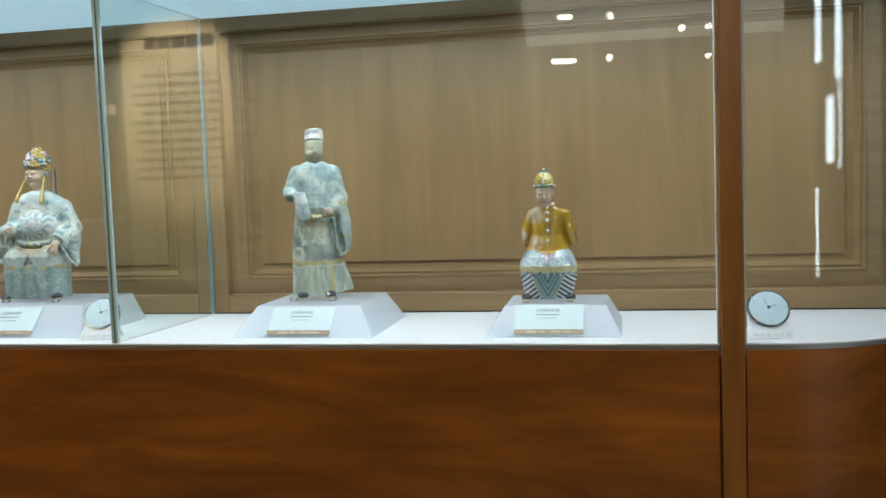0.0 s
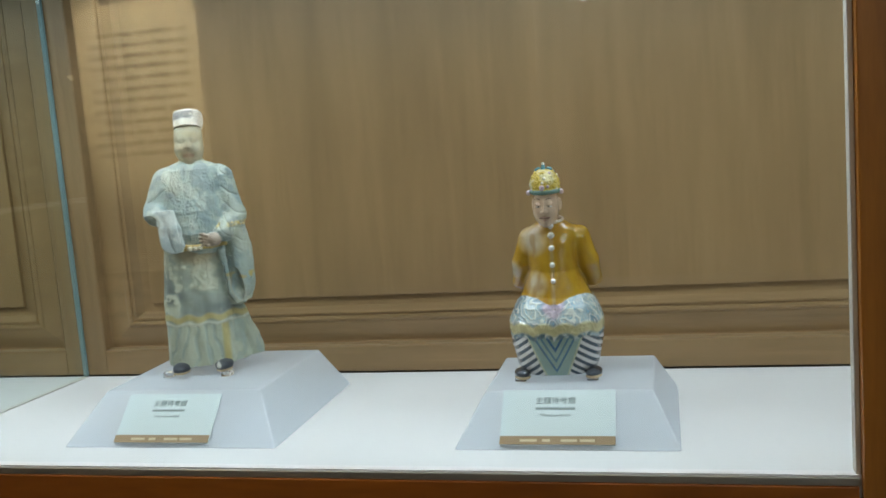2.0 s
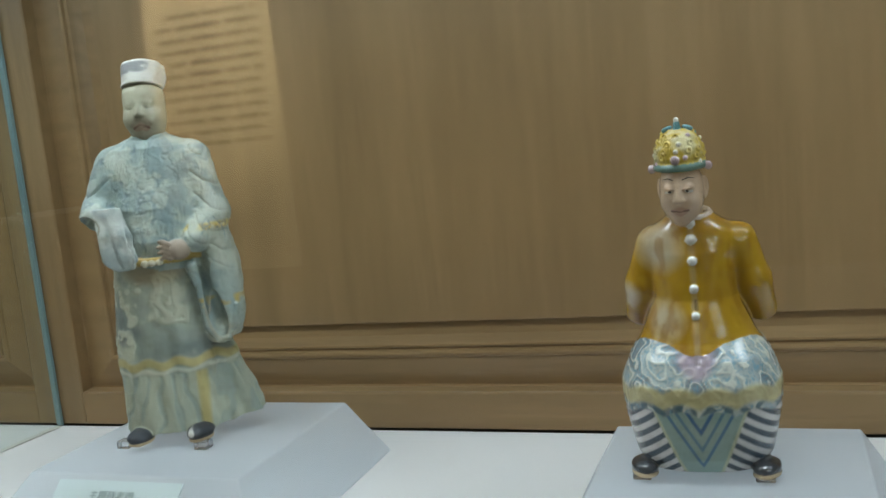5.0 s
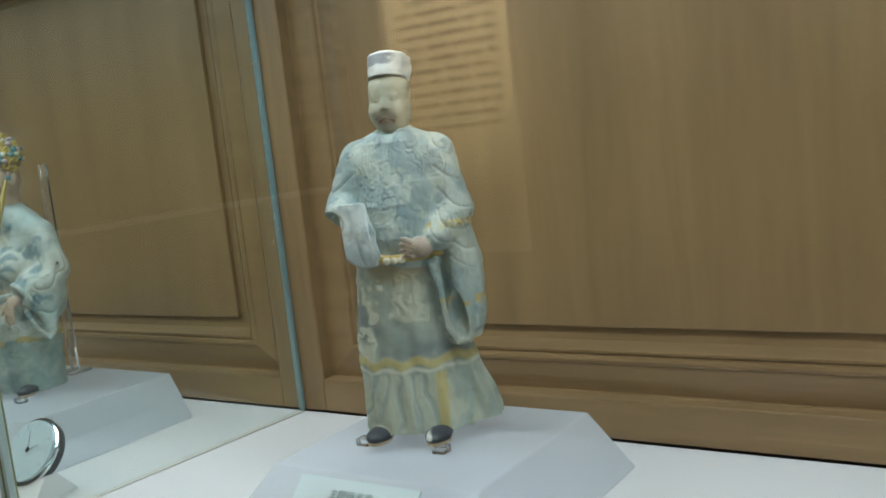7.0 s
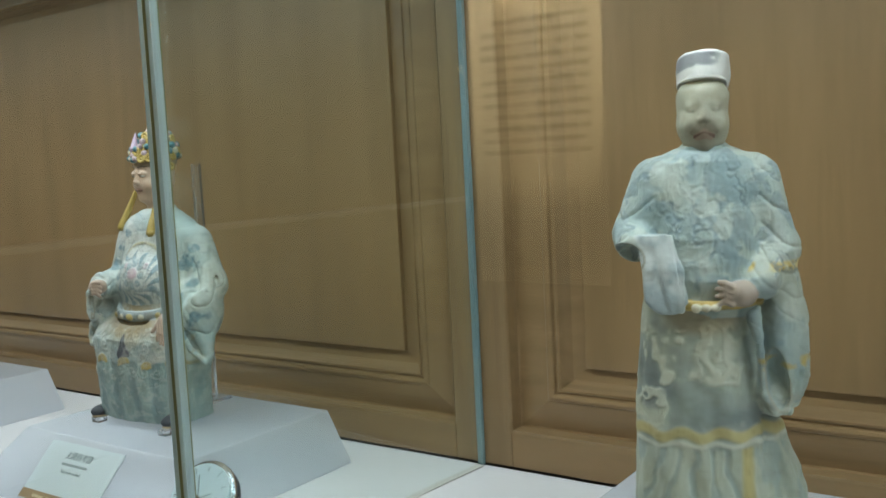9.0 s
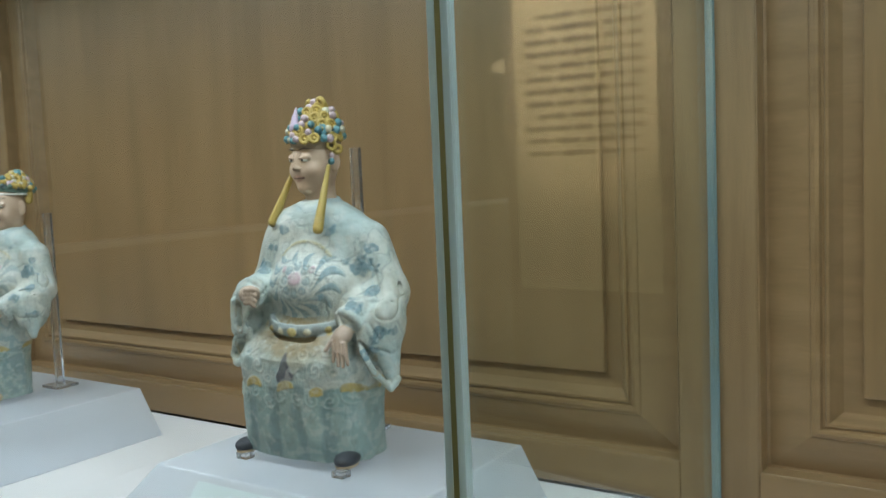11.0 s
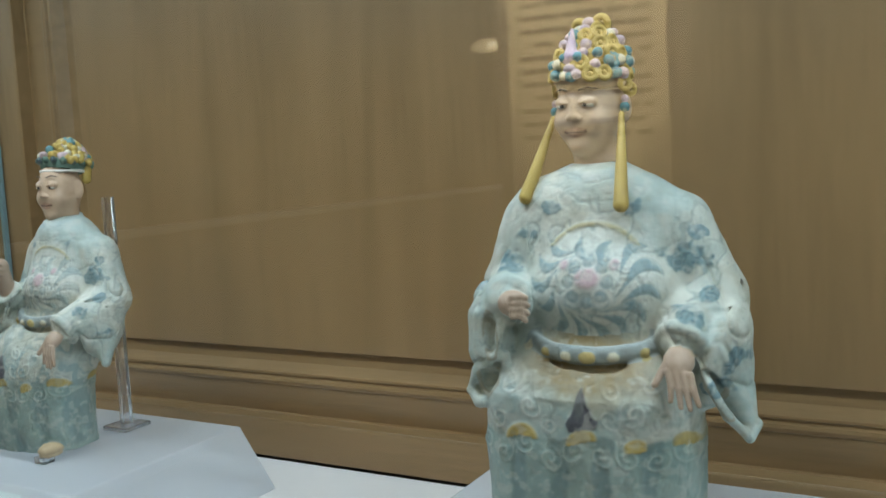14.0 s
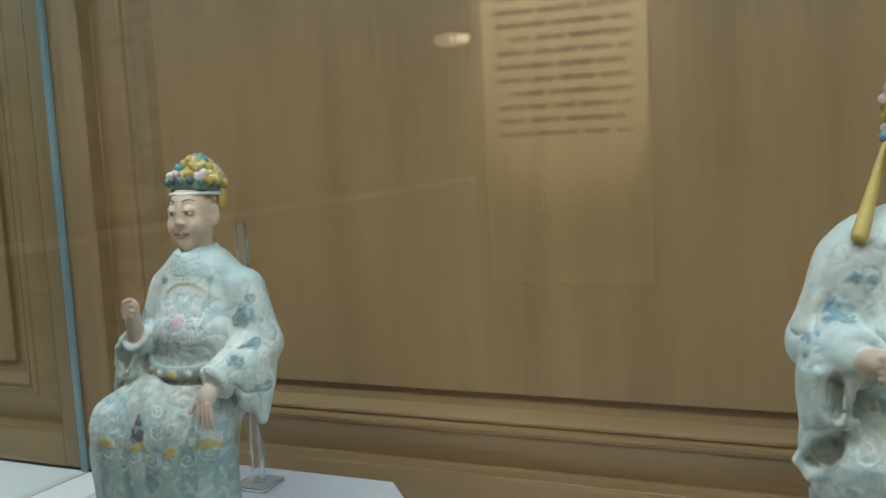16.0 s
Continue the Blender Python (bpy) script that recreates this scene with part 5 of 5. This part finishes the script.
def standing_official(label, place, turn):
    b = Figure((-0.125, -0.10, -0.004), (0.125, 0.085, 0.39), 0.0014)
    b.add("skirt", turned([(0.010, 0.068, 0.045, -0.006, -0.006), (0.06, 0.063, 0.043, -0.010, -0.006), (0.14, 0.060, 0.042, -0.011, -0.005), (0.22, 0.056, 0.041, -0.008, -0.004), (0.245, 0.054, 0.041, -0.004, -0.004)], 11, 0.035, 0.3, 2.3), 0.004)
    b.add("train", turned([(0.014, 0.040, 0.030, 0.056, 0.012), (0.05, 0.033, 0.028, 0.054, 0.012), (0.11, 0.020, 0.022, 0.046, 0.012), (0.14, 0.010, 0.012, 0.042, 0.010)], 7, 0.10, 0.4), 0.006)
    b.add("robe", turned([(0.215, 0.053, 0.041, 0, -0.004), (0.25, 0.053, 0.046, 0, -0.007), (0.29, 0.053, 0.044, 0, -0.004), (0.335, 0.056, 0.038, 0, 0.002), (0.360, 0.042, 0.030, 0, 0.004)]), 0.006)
    b.add("robe", ell((0, 0.003, 0.347), (0.060, 0.030, 0.025)), 0.016)
    b.add("robe", ell((0, 0.003, 0.366), (0.036, 0.027, 0.014)), 0.014)
    for k in (-1, 1):
        b.cut(rod((k * 0.043, -0.030, 0.345), (k * 0.050, -0.038, 0.285), 0.0012, 0.0026), 0.004)
    b.add("sleeve", rod((-0.050, 0.002, 0.346), (-0.069, -0.008, 0.296), 0.0215, 0.0205), 0.012)
    b.add("sleeve", rod((-0.070, -0.008, 0.292), (-0.068, -0.036, 0.284), 0.021, 0.019), 0.006)
    b.cut(ell((-0.076, -0.046, 0.272), (0.020, 0.022, 0.017)), 0.002, "hollow")
    b.add("flap", turned([(0.220, 0.010, 0.0036, -0.036, -0.053), (0.232, 0.017, 0.0042, -0.040, -0.055), (0.262, 0.018, 0.0046, -0.044, -0.056), (0.296, 0.018, 0.0050, -0.050, -0.050)], 4, 0.45, 1.0), 0.003)
    b.add("sleeve", rod((0.050, 0.002, 0.346), (0.066, -0.006, 0.278), 0.0215, 0.0205), 0.012)
    b.add("sleeve", rod((0.069, -0.006, 0.276), (0.050, -0.042, 0.247), 0.020, 0.016), 0.008)
    for i in range(4):
        b.cut(ring((0.068 - i * 0.005, -0.014 - i * 0.008, 0.262 - i * 0.006), 0.026, 0.026, 0.0012, 60), 0.003)
    b.add("sleeve", turned([(0.120, 0.017, 0.018, 0.066, -0.012), (0.15, 0.024, 0.023, 0.070, -0.012), (0.21, 0.025, 0.025, 0.070, -0.012), (0.26, 0.018, 0.025, 0.066, -0.012)], 5, 0.07, 0.5), 0.006)
    b.add("sleeve", ell((0.060, -0.022, 0.136), (0.018, 0.020, 0.024)), 0.006)
    b.cut(ell((0.062, -0.040, 0.152), (0.0110, 0.020, 0.032), (0, -8, 0)), 0.002, "hollow")
    trail(b, "sleeve", [(0.044, -0.044, 0.222), (0.046, -0.044, 0.180), (0.050, -0.042, 0.138), (0.060, -0.038, 0.120), (0.072, -0.034, 0.120), (0.082, -0.030, 0.136), (0.086, -0.030, 0.160)], 0.0034)
    b.add("sleeve", rod((0.040, -0.047, 0.215), (0.044, -0.047, 0.196), 0.0065, 0.0055), 0.003)
    b.add("skin", ell((0.030, -0.052, 0.238), (0.0145, 0.011, 0.0125)), 0.003)
    fingers(b, "skin", (0.021, -0.058, 0.237), (0.0, 0.0, 0.0056), (-0.014, 0.002, 0.003), 4, 0.0034)
    b.add("belt", ring((0, -0.007, 0.231), 0.0535, 0.0445, 0.0046, 6), 0.0012)
    for i in range(3):
        b.add("cream", ell((-0.012 + i * 0.009, -0.0555, 0.225), (0.0046, 0.0036, 0.0042)), 0.0008)
    b.add("collar", ring((0, 0.001, 0.3790), 0.0205, 0.0205, 0.0020, 8), 0.003)
    for x, y in ((-0.050, -0.048), (0.026, -0.056)):
        b.add("shoe", ell((x, y + 0.004, 0.0105), (0.0155, 0.0225, 0.0090), (0, 0, -12)), 0.002)
        b.add("sole", ell((x, y + 0.004, 0.0035), (0.0142, 0.0208, 0.0042), (0, 0, -12)), 0.001)
    h = Figure((-0.046, -0.050, 0.340), (0.050, 0.056, 0.480), 0.0010)
    hc = (0.0, 0.001, 0.4115)
    h.add("skin", rod((0, 0.004, 0.345), (0, 0.004, 0.384), 0.0185, 0.0175), 0.004)
    face_on(h, hc, 0.92, True, 0.93, 1.05, 0)
    h.add("skin", ell((0, -0.003, 0.3985), (0.0235, 0.0240, 0.0235)), 0.008)
    h.add("skin", ell((0, 0.000, 0.4270), (0.0245, 0.0285, 0.0200)), 0.008)
    for k in (-1, 1):
        h.add("beard", rod((k * 0.002, -0.0290, 0.3985), (k * 0.0100, -0.0240, 0.3920), 0.0012, 0.0008), 0.0015)
    # tall cap pushed back, with a torn peak behind
    g = Figure((-0.050, -0.050, 0.425), (0.052, 0.056, 0.482), 0.0010)
    g.add("white", turned([(0.4370, 0.0232, 0.0275, 0, 0.004), (0.4430, 0.0242, 0.0288, 0.0005, 0.004), (0.4540, 0.0248, 0.0290, 0.001, 0.004), (0.4635, 0.0250, 0.0288, 0.002, 0.004), (0.4655, 0.0235, 0.0272, 0.002, 0.004)], 3, 0.06, 0.8), 0.002)
    g.add("white", ell((0.0165, 0.012, 0.4500), (0.0115, 0.0155, 0.0160), (0, 8, 0)), 0.004)
    g.add("white", rod((0.0200, 0.010, 0.438), (0.0250, 0.012, 0.4630), 0.0050, 0.0022), 0.003)
    g.add("white", ring((0, 0.004, 0.4380), 0.0234, 0.0278, 0.0010, 0), 0.0015)
    g.cut(ell((0.001, 0.004, 0.4700), (0.0195, 0.0235, 0.0075)), 0.003)
    g.swing = (0, -13, (0, 0.004, 0.450))

    def paint(p, tags):
        c, relief = flat_colours(tags), np.zeros(len(p))
        x, y, z = p.T
        n1, n2, n3 = clouded(p, 0.036, 2), clouded(p, 0.015, 5), clouded(p, 0.07, 9)
        top = np.isin(tags, ("robe", "sleeve", "collar"))
        base = blend(np.tile(np.array((0.275, 0.350, 0.335)), (len(p), 1)), (0.42, 0.47, 0.41), edge(n1, 0.50, 0.25))
        base = blend(base, (0.20, 0.28, 0.295), edge(n2, 0.60, 0.12) * 0.6)
        base = blend(base, (0.45, 0.44, 0.32), edge(0.27 - z, 0, 0.06) * (tags == "sleeve") * edge(n3, 0.4, 0.3) * 0.7)
        motif = (tags == "robe") * edge(clouded(p, 0.012, 23), 0.56, 0.06) * edge(0.036 - np.hypot(x, z - 0.292), 0, 0.015)
        base = blend(base, (0.48, 0.54, 0.48), motif * 0.4)
        stripe = (tags == "sleeve") * (x > 0.03) * np.clip(edge(0.004 - np.abs(z - 0.262), 0, 0.003) + edge(0.006 - np.abs(z - 0.168), 0, 0.003), 0, 1) * edge(n2, 0.45, 0.15)
        base = blend(base, (0.55, 0.38, 0.07), stripe * 0.8)
        c[top] = base[top]
        drawn = edge(0.020 - np.abs(n2 - 0.56), 0, 0.012) * edge(n3, 0.45, 0.1)
        base = blend(base, (0.14, 0.20, 0.23), drawn * 0.65)
        base = blend(base, (0.50, 0.53, 0.45), edge(clouded(p, 0.020, 14), 0.64, 0.05) * 0.6)
        c[top] = base[top]
        arm = (tags == "sleeve")
        pleat = 1 - np.abs(np.sin((z * 0.8 + np.abs(x) * 0.7 - y * 0.4) * 150 + 5 * (n3 - 0.5)))
        relief -= arm * 0.0024 * pleat ** 5 * edge(n3, 0.30, 0.2)
        relief += (n2 - 0.5) * 0.0022 - drawn * 0.0008 * top
        relief += motif * 0.0009 + top * edge(np.sin(70 * n1), 0.3, 0.8) * 0.0004
        low = np.isin(tags, ("skirt", "train"))
        b2 = blend(np.tile(np.array((0.30, 0.34, 0.29)), (len(p), 1)), (0.47, 0.49, 0.38), edge(n1, 0.50, 0.2))
        b2 = blend(b2, (0.16, 0.19, 0.19), edge(n3, 0.50, 0.12) * edge(z, 0.10, 0.02) * 0.75)
        orn = np.maximum(edge(clouded(p, 0.011, 21), 0.56, 0.05) * edge(n1, 0.46, 0.10), edge(0.022 - np.abs(n1 - 0.55), 0, 0.012)) * edge(z, 0.108, 0.01) * edge(0.21 - z, 0, 0.02)
        b2 = blend(b2, (0.58, 0.59, 0.46), orn * 0.75)
        wave = edge(0.0055 - np.abs(z - 0.098 - 0.003 * np.sin(x * 170)), 0, 0.004)
        b2 = blend(b2, (0.50, 0.40, 0.13), wave * 0.75)
        pale = edge(0.0025 - np.abs(z - 0.088 - 0.002 * np.sin(x * 170 + 1)), 0, 0.003)
        b2 = blend(b2, (0.60, 0.60, 0.48), pale * 0.7)
        foot = edge(0.084 - z, 0, 0.004)
        stripe = 0.5 + 0.5 * np.sin(x * 260 + 4 * n3 * 6)
        b2 = blend(b2, (0.46, 0.49, 0.38), foot * 0.6)
        b2 = blend(b2, (0.20, 0.30, 0.33), foot * edge(stripe * (0.6 + n2), 0.85, 0.15) * 0.32)
        b2 = blend(b2, (0.50, 0.40, 0.12), foot * edge(0.006 - np.abs(x - 0.034), 0, 0.004) * 0.75)
        b2 = blend(b2, (0.40, 0.26, 0.10), edge(0.035 - np.hypot(x + 0.005, (z - 0.213) * 2.2), 0, 0.02) * 0.45)
        c[low] = b2[low]
        relief += low * (orn * 0.0011 + wave * 0.0010 + pale * 0.0006 - foot * edge(stripe, 0.75, 0.3) * 0.0012)
        c = blend(c, (0.56, 0.60, 0.56), (tags == "flap") * 1.0)
        c = blend(c, (0.30, 0.37, 0.38), (tags == "flap") * edge(n2, 0.5, 0.15) * 0.7)
        relief += (tags == "flap") * 0.002 * (n2 - 0.5)
        c = blend(c, (0.48, 0.34, 0.10), (tags == "belt") * 1.0)
        pale_face = np.isin(tags, ("skin",)) & (z > 0.37)
        c = blend(c, (0.40, 0.39, 0.285), pale_face * 0.95)
        c = blend(c, (0.38, 0.37, 0.27), np.isin(tags, ("brow", "eye", "pupil")) * 0.80)
        c = blend(c, (0.20, 0.175, 0.115), np.isin(tags, ("lip", "skin")) * (z > 0.365) * edge(0.0135 - np.hypot(x * 0.95, (z - 0.3935) * 0.8), 0, 0.010) * edge(-y, 0.014, 0.01) * 0.62)
        c = blend(c, (0.16, 0.13, 0.09), (tags == "skin") * edge(0.379 - z, 0, 0.008) * (z > 0.33) * 0.6)
        # ragged grey patches across the cap's upper front
        grey_front = (tags == "white") * edge(n2 + 0.6 * (n1 - 0.5), 0.44, 0.10) * (y < 0.005) * edge(z, 0.4490, 0.002) * edge(0.4625 - z, 0, 0.002) * edge(0.015 - x, 0, 0.008)
        c = blend(c, (0.19, 0.20, 0.21), grey_front * 0.85)
        c = blend(c, (0.34, 0.28, 0.22), ((tags == "skin") & (z < 0.30)) * 0.85)
        # pale highlight painted into the glaze on the right shoe's toe
        painted_shine = (tags == "shoe") * edge(0.0045 - np.hypot(x - 0.018, z - 0.013) + 0.004 * (n2 - 0.5), 0, 0.002)
        c = blend(c, (0.55, 0.54, 0.50), painted_shine)
        return np.clip(c, 0, 1), relief
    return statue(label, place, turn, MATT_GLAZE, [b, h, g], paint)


def jacket_figure(label, place, turn):
    b = Figure((-0.105, -0.095, -0.004), (0.105, 0.09, 0.275), 0.0013)
    b.add("skirt", turned([(0.006, 0.058, 0.046, 0, -0.012), (0.02, 0.066, 0.054, 0, -0.012), (0.06, 0.075, 0.063, 0, -0.010), (0.092, 0.076, 0.066, 0, -0.008), (0.115, 0.067, 0.059, 0, -0.004), (0.138, 0.050, 0.043, 0, 0), (0.15, 0.036, 0.032, 0, 0)], 0, 0, 0, 2.4), 0.004)
    b.add("jacket", turned([(0.121, 0.062, 0.056, 0, -0.002), (0.130, 0.057, 0.050, 0, -0.002), (0.17, 0.040, 0.038, 0, -0.004), (0.215, 0.040, 0.035, 0, -0.006), (0.238, 0.032, 0.027, 0, -0.008), (0.252, 0.021, 0.019, 0, -0.012)]), 0.003)
    b.add("jacket", ell((0, -0.004, 0.226), (0.047, 0.029, 0.021)), 0.012)
    for k in (-1, 1):
        b.add("jacket", rod((k * 0.040 + 0.003, -0.002, 0.222), (k * 0.053 + 0.002, 0.002, 0.182), 0.0180, 0.0170), 0.006)
        b.add("jacket", rod((k * 0.053 + 0.002, 0.002, 0.182), (k * 0.060 + 0.002, 0.020, 0.150), 0.0170, 0.0145), 0.006)
        b.cut(rod((k * 0.052, -0.024, 0.196), (k * 0.066, -0.014, 0.176), 0.0012, 0.0012), 0.003)
        b.cut(rod((k * 0.0385, -0.036, 0.212), (k * 0.0405, -0.034, 0.146), 0.0022, 0.0028), 0.004)
        b.add("shoe", ell((k * 0.057, -0.047, 0.0095), (0.0130, 0.0185, 0.0080), (0, 0, -k * 20)), 0.002)
        b.add("sole", ell((k * 0.057, -0.048, 0.0035), (0.0128, 0.0185, 0.0040), (0, 0, -k * 20)), 0.001)
    b.cut(rod((0.001, -0.062, 0.114), (0.001, -0.040, 0.170), 0.0018, 0.0008), 0.003)
    b.add("collar", ring((0, -0.013, 0.252), 0.0190, 0.0180, 0.0026, 12), 0.002)
    for i, (z, y) in enumerate(((0.244, -0.0335), (0.229, -0.0385), (0.209, -0.0420), (0.182, -0.0415), (0.156, -0.0440))):
        b.add("white", ell((0.001, y, z), (0.0042, 0.0036, 0.0042)), 0.0008)
    h = Figure((-0.046, -0.065, 0.236), (0.042, 0.037, 0.362), 0.0009)
    hc = (-0.004, -0.020, 0.2795)
    h.add("skin", rod((0, -0.012, 0.242), (hc[0], hc[1] + 0.003, 0.266), 0.0140, 0.0132), 0.003)
    face_on(h, hc, 0.78, False, 0.95, 1.10, 1.0)
    X, Y, Z = hc[0], hc[1] + 0.004, 0.3005
    h.add("gold", ring((X, Y, Z - 0.0022), 0.0222, 0.0245, 0.0016, -4), 0.001)
    h.add("green", ring((X, Y, Z), 0.0228, 0.0250, 0.0026, -4, 1.2), 0.001)
    profile = ((0, 0.0222), (0.010, 0.0236), (0.020, 0.0222), (0.029, 0.0170), (0.035, 0.0085))
    h.add("gold", turned([(Z + t, q, q * 1.06, X, Y) for t, q in profile]), 0.003)
    r2 = random.Random(8)
    for tier in range(5):
        t = 0.0050 + tier * 0.0063
        q = float(np.interp(t, [p[0] for p in profile], [p[1] for p in profile]))
        n = max(6, int(q * 560))
        for i in range(n):
            a = 6.283 * (i + 0.5 * (tier % 2)) / n
            spot = (X + q * math.cos(a), Y + q * 1.06 * math.sin(a), Z + t)
            if (i + tier) % 4 == 3:
                h.add(("cream", "rose", "cream")[i % 3], ell(spot, (0.0022, 0.0022, 0.0022)), 0.0006)
            else:
                h.add("gold", loop(spot, 0.0023, 0.0011, (math.cos(a), math.sin(a), 0.3)), 0.0005)
    for k in (-1, 1):
        h.add("rose", ell((X + k * 0.0262, Y - 0.005, Z - 0.001), (0.0040, 0.0040, 0.0044)), 0.001)
        h.add("teal", ell((X + k * 0.0095, Y, Z + 0.036), (0.0055, 0.0036, 0.0022), (0, k * 18, 0)), 0.001)
        h.add("green", ell((X + k * 0.0140, Y + 0.002, Z + 0.032), (0.0040, 0.0030, 0.0018), (0, k * 30, 0)), 0.001)
    h.add("teal", rod((X, Y - 0.002, Z + 0.034), (X, Y - 0.002, Z + 0.0400), 0.0040, 0.0032), 0.001)
    h.add("white", ell((X, Y - 0.002, Z + 0.0440), (0.0026, 0.0026, 0.0026)), 0.001)
    h.add("rose", ell((X - 0.001, Y - 0.0262, Z + 0.010), (0.0042, 0.003, 0.0042)), 0.001)
    h.swing = (-4, 8, (0, -0.012, 0.252))

    def paint(p, tags):
        c, relief = flat_colours(tags), np.zeros(len(p))
        x, y, z = p.T
        n1, n2, n3 = clouded(p, 0.030, 3), clouded(p, 0.013, 6), clouded(p, 0.055, 8)
        amber = blend(np.tile(np.array((0.45, 0.26, 0.018)), (len(p), 1)), (0.33, 0.165, 0.010), edge(n1, 0.62, 0.25) * 0.8)
        bare = (y < 0.01) * np.clip(edge(0.020 - np.hypot(x + 0.030, z - 0.222), 0, 0.018) + edge(0.015 - np.hypot(x + 0.027, z - 0.152), 0, 0.016) + edge(0.012 - np.hypot(x + 0.068, z - 0.172), 0, 0.012), 0, 1)
        amber = blend(amber, (0.56, 0.48, 0.36), bare * (0.55 + 0.5 * n2))
        amber = blend(amber, (0.50, 0.42, 0.28), edge(0.0028 - np.abs(x - 0.001), 0, 0.002) * (y < -0.02) * 0.4)
        amber = blend(amber, (0.28, 0.125, 0.008), edge(clouded(p * np.array((1, 1, 0.45)), 0.011, 33), 0.58, 0.14) * 0.5)
        j = tags == "jacket"
        c[j] = amber[j]
        c[tags == "gold"] = blend(np.tile(np.array((0.50, 0.36, 0.06)), (len(p), 1)), (0.58, 0.50, 0.26), edge(n2, 0.55, 0.15))[tags == "gold"]
        c = blend(c, (0.58, 0.46, 0.36), (tags == "collar") * 1.0)
        s = tags == "skirt"
        base = blend(np.tile(np.array((0.42, 0.47, 0.46)), (len(p), 1)), (0.17, 0.21, 0.24), edge(n1, 0.55, 0.10) * 0.85)
        base = blend(base, (0.16, 0.33, 0.42), edge(np.sin(60 * n2 + 18 * n1), 0.6, 0.3) * 0.75)
        base = blend(base, (0.66, 0.66, 0.58), edge(np.sin(48 * n1 + 9 * n2 + 2), 0.62, 0.3) * 0.75)
        base = blend(base, (0.50, 0.38, 0.46), edge(0.016 - np.hypot(x, z - 0.118) + 0.012 * (n2 - 0.5), 0, 0.008) * (y < 0) * 0.75)
        scal = 0.078 + 0.006 * np.abs(np.sin(x * 95))
        gold = edge(0.008 - np.abs(z - scal - 0.002), 0, 0.005)
        base = blend(base, (0.58, 0.50, 0.24), gold * 0.85)
        lace = edge(0.0035 - np.abs(z - scal + 0.010), 0, 0.003)
        base = blend(base, (0.06, 0.12, 0.15), lace * edge(np.sin(x * 420 + 8 * n2), -0.2, 0.5) * 0.8)
        low = edge(scal - 0.013 - z, 0, 0.003)
        bar = edge(np.sin((np.abs(x) * 0.75 + z) * 470 - 1.0), 0.0, 0.35)
        side = blend(np.tile(np.array((0.62, 0.60, 0.60)), (len(p), 1)), (0.035, 0.060, 0.085), bar)
        v = (np.abs(x) * 1.75 - z + 0.062)
        chev = np.tile(np.array((0.26, 0.36, 0.32)), (len(p), 1))
        chev = blend(chev, (0.05, 0.13, 0.26), edge(0.0035 - np.abs(v - 0.012), 0, 0.002))
        chev = blend(chev, (0.10, 0.20, 0.28), edge(0.0030 - np.abs(v - 0.030), 0, 0.002))
        chev = blend(chev, (0.07, 0.16, 0.27), edge(0.0030 - np.abs(v - 0.047), 0, 0.002))
        half = np.abs(x) < 0.014 + z * 0.40
        band = np.where(half[:, None], chev, side)
        band = blend(band, (0.46, 0.48, 0.34), edge(0.0015 - np.abs(np.abs(x) - 0.014 - z * 0.40), 0, 0.001))
        back = y > 0.02
        band[back] = np.array((0.30, 0.36, 0.32))
        base = base * (1 - low[:, None]) + band * low[:, None]
        c[s] = base[s]
        relief += s * (gold * 0.0008 + lace * 0.0006 + (1 - low) * edge(np.sin(48 * n1 + 9 * n2 + 2), 0.5, 0.5) * 0.0006)
        relief += j * 0.0004 * (n1 - 0.5)
        return np.clip(c, 0, 1), relief
    return statue(label, place, turn, SHINY_GLAZE, [b, h], paint)


TOP3, TOP4 = SHELF + 0.081, SHELF + 0.077
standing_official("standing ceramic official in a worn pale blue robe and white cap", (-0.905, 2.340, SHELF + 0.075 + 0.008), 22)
jacket_figure("seated ceramic figure in a glossy yellow jacket and striped skirt", (-0.255, 2.300, SHELF + 0.071 + 0.004), 2)
seated_official("seated ceramic official in pale celadon robe with tall beaded crown", (-1.775, 2.356, TOP3 + 0.006), 3, 1.0, False, False)
seated_official("smaller seated ceramic official with raised fist and gold flowered cap", (-2.494, 2.362, TOP4 + 0.006), 2, (0.82, 0.89, 0.89), True, True)

# clear supports under the feet and behind the seated figures
def pad(x, y, z0, z1, w=0.018, d=0.016):
    ob = tagged(part("support_block", box((x - w / 2, y - d / 2, z0), (x + w / 2, y + d / 2, z1), 0.0012), CLEAR_ACRYLIC), "small clear acrylic block under a figure's foot", "support", "clear supports")
    return ob


for x, y in ((-0.965, 2.287), (-0.852, 2.290)):
    pad(x, y, SHELF + 0.0755, SHELF + 0.085)
for x, y in ((-0.313, 2.250), (-0.198, 2.252)):
    pad(x, y, SHELF + 0.0715, SHELF + 0.077)
for x, y in ((-1.855, 2.273), (-1.694, 2.273), (-1.770, 2.394)):
    pad(x, y, TOP3 + 0.0005, TOP3 + 0.009)
for x, y in ((-2.596, 2.281), (-2.464, 2.277), (-2.510, 2.35)):
    pad(x, y, TOP4 + 0.0005, TOP4 + 0.009)


def back_stand(x, y, low, top):
    ob = empty("back_stand", (x, y, low), "slim clear acrylic rod stand behind a seated figure", "stand", "clear rod stands")
    part("rod", box((-0.006, -0.006, 0.006), (0.006, 0.006, top - low), 0.001), CLEAR_ACRYLIC, ob)
    part("foot", box((-0.022, -0.022, 0.0006), (0.022, 0.022, 0.0058), 0.001), CLEAR_ACRYLIC, ob)


back_stand(-1.790, 2.445, TOP3, 1.41)
back_stand(-2.485, 2.424, TOP4, 1.325)
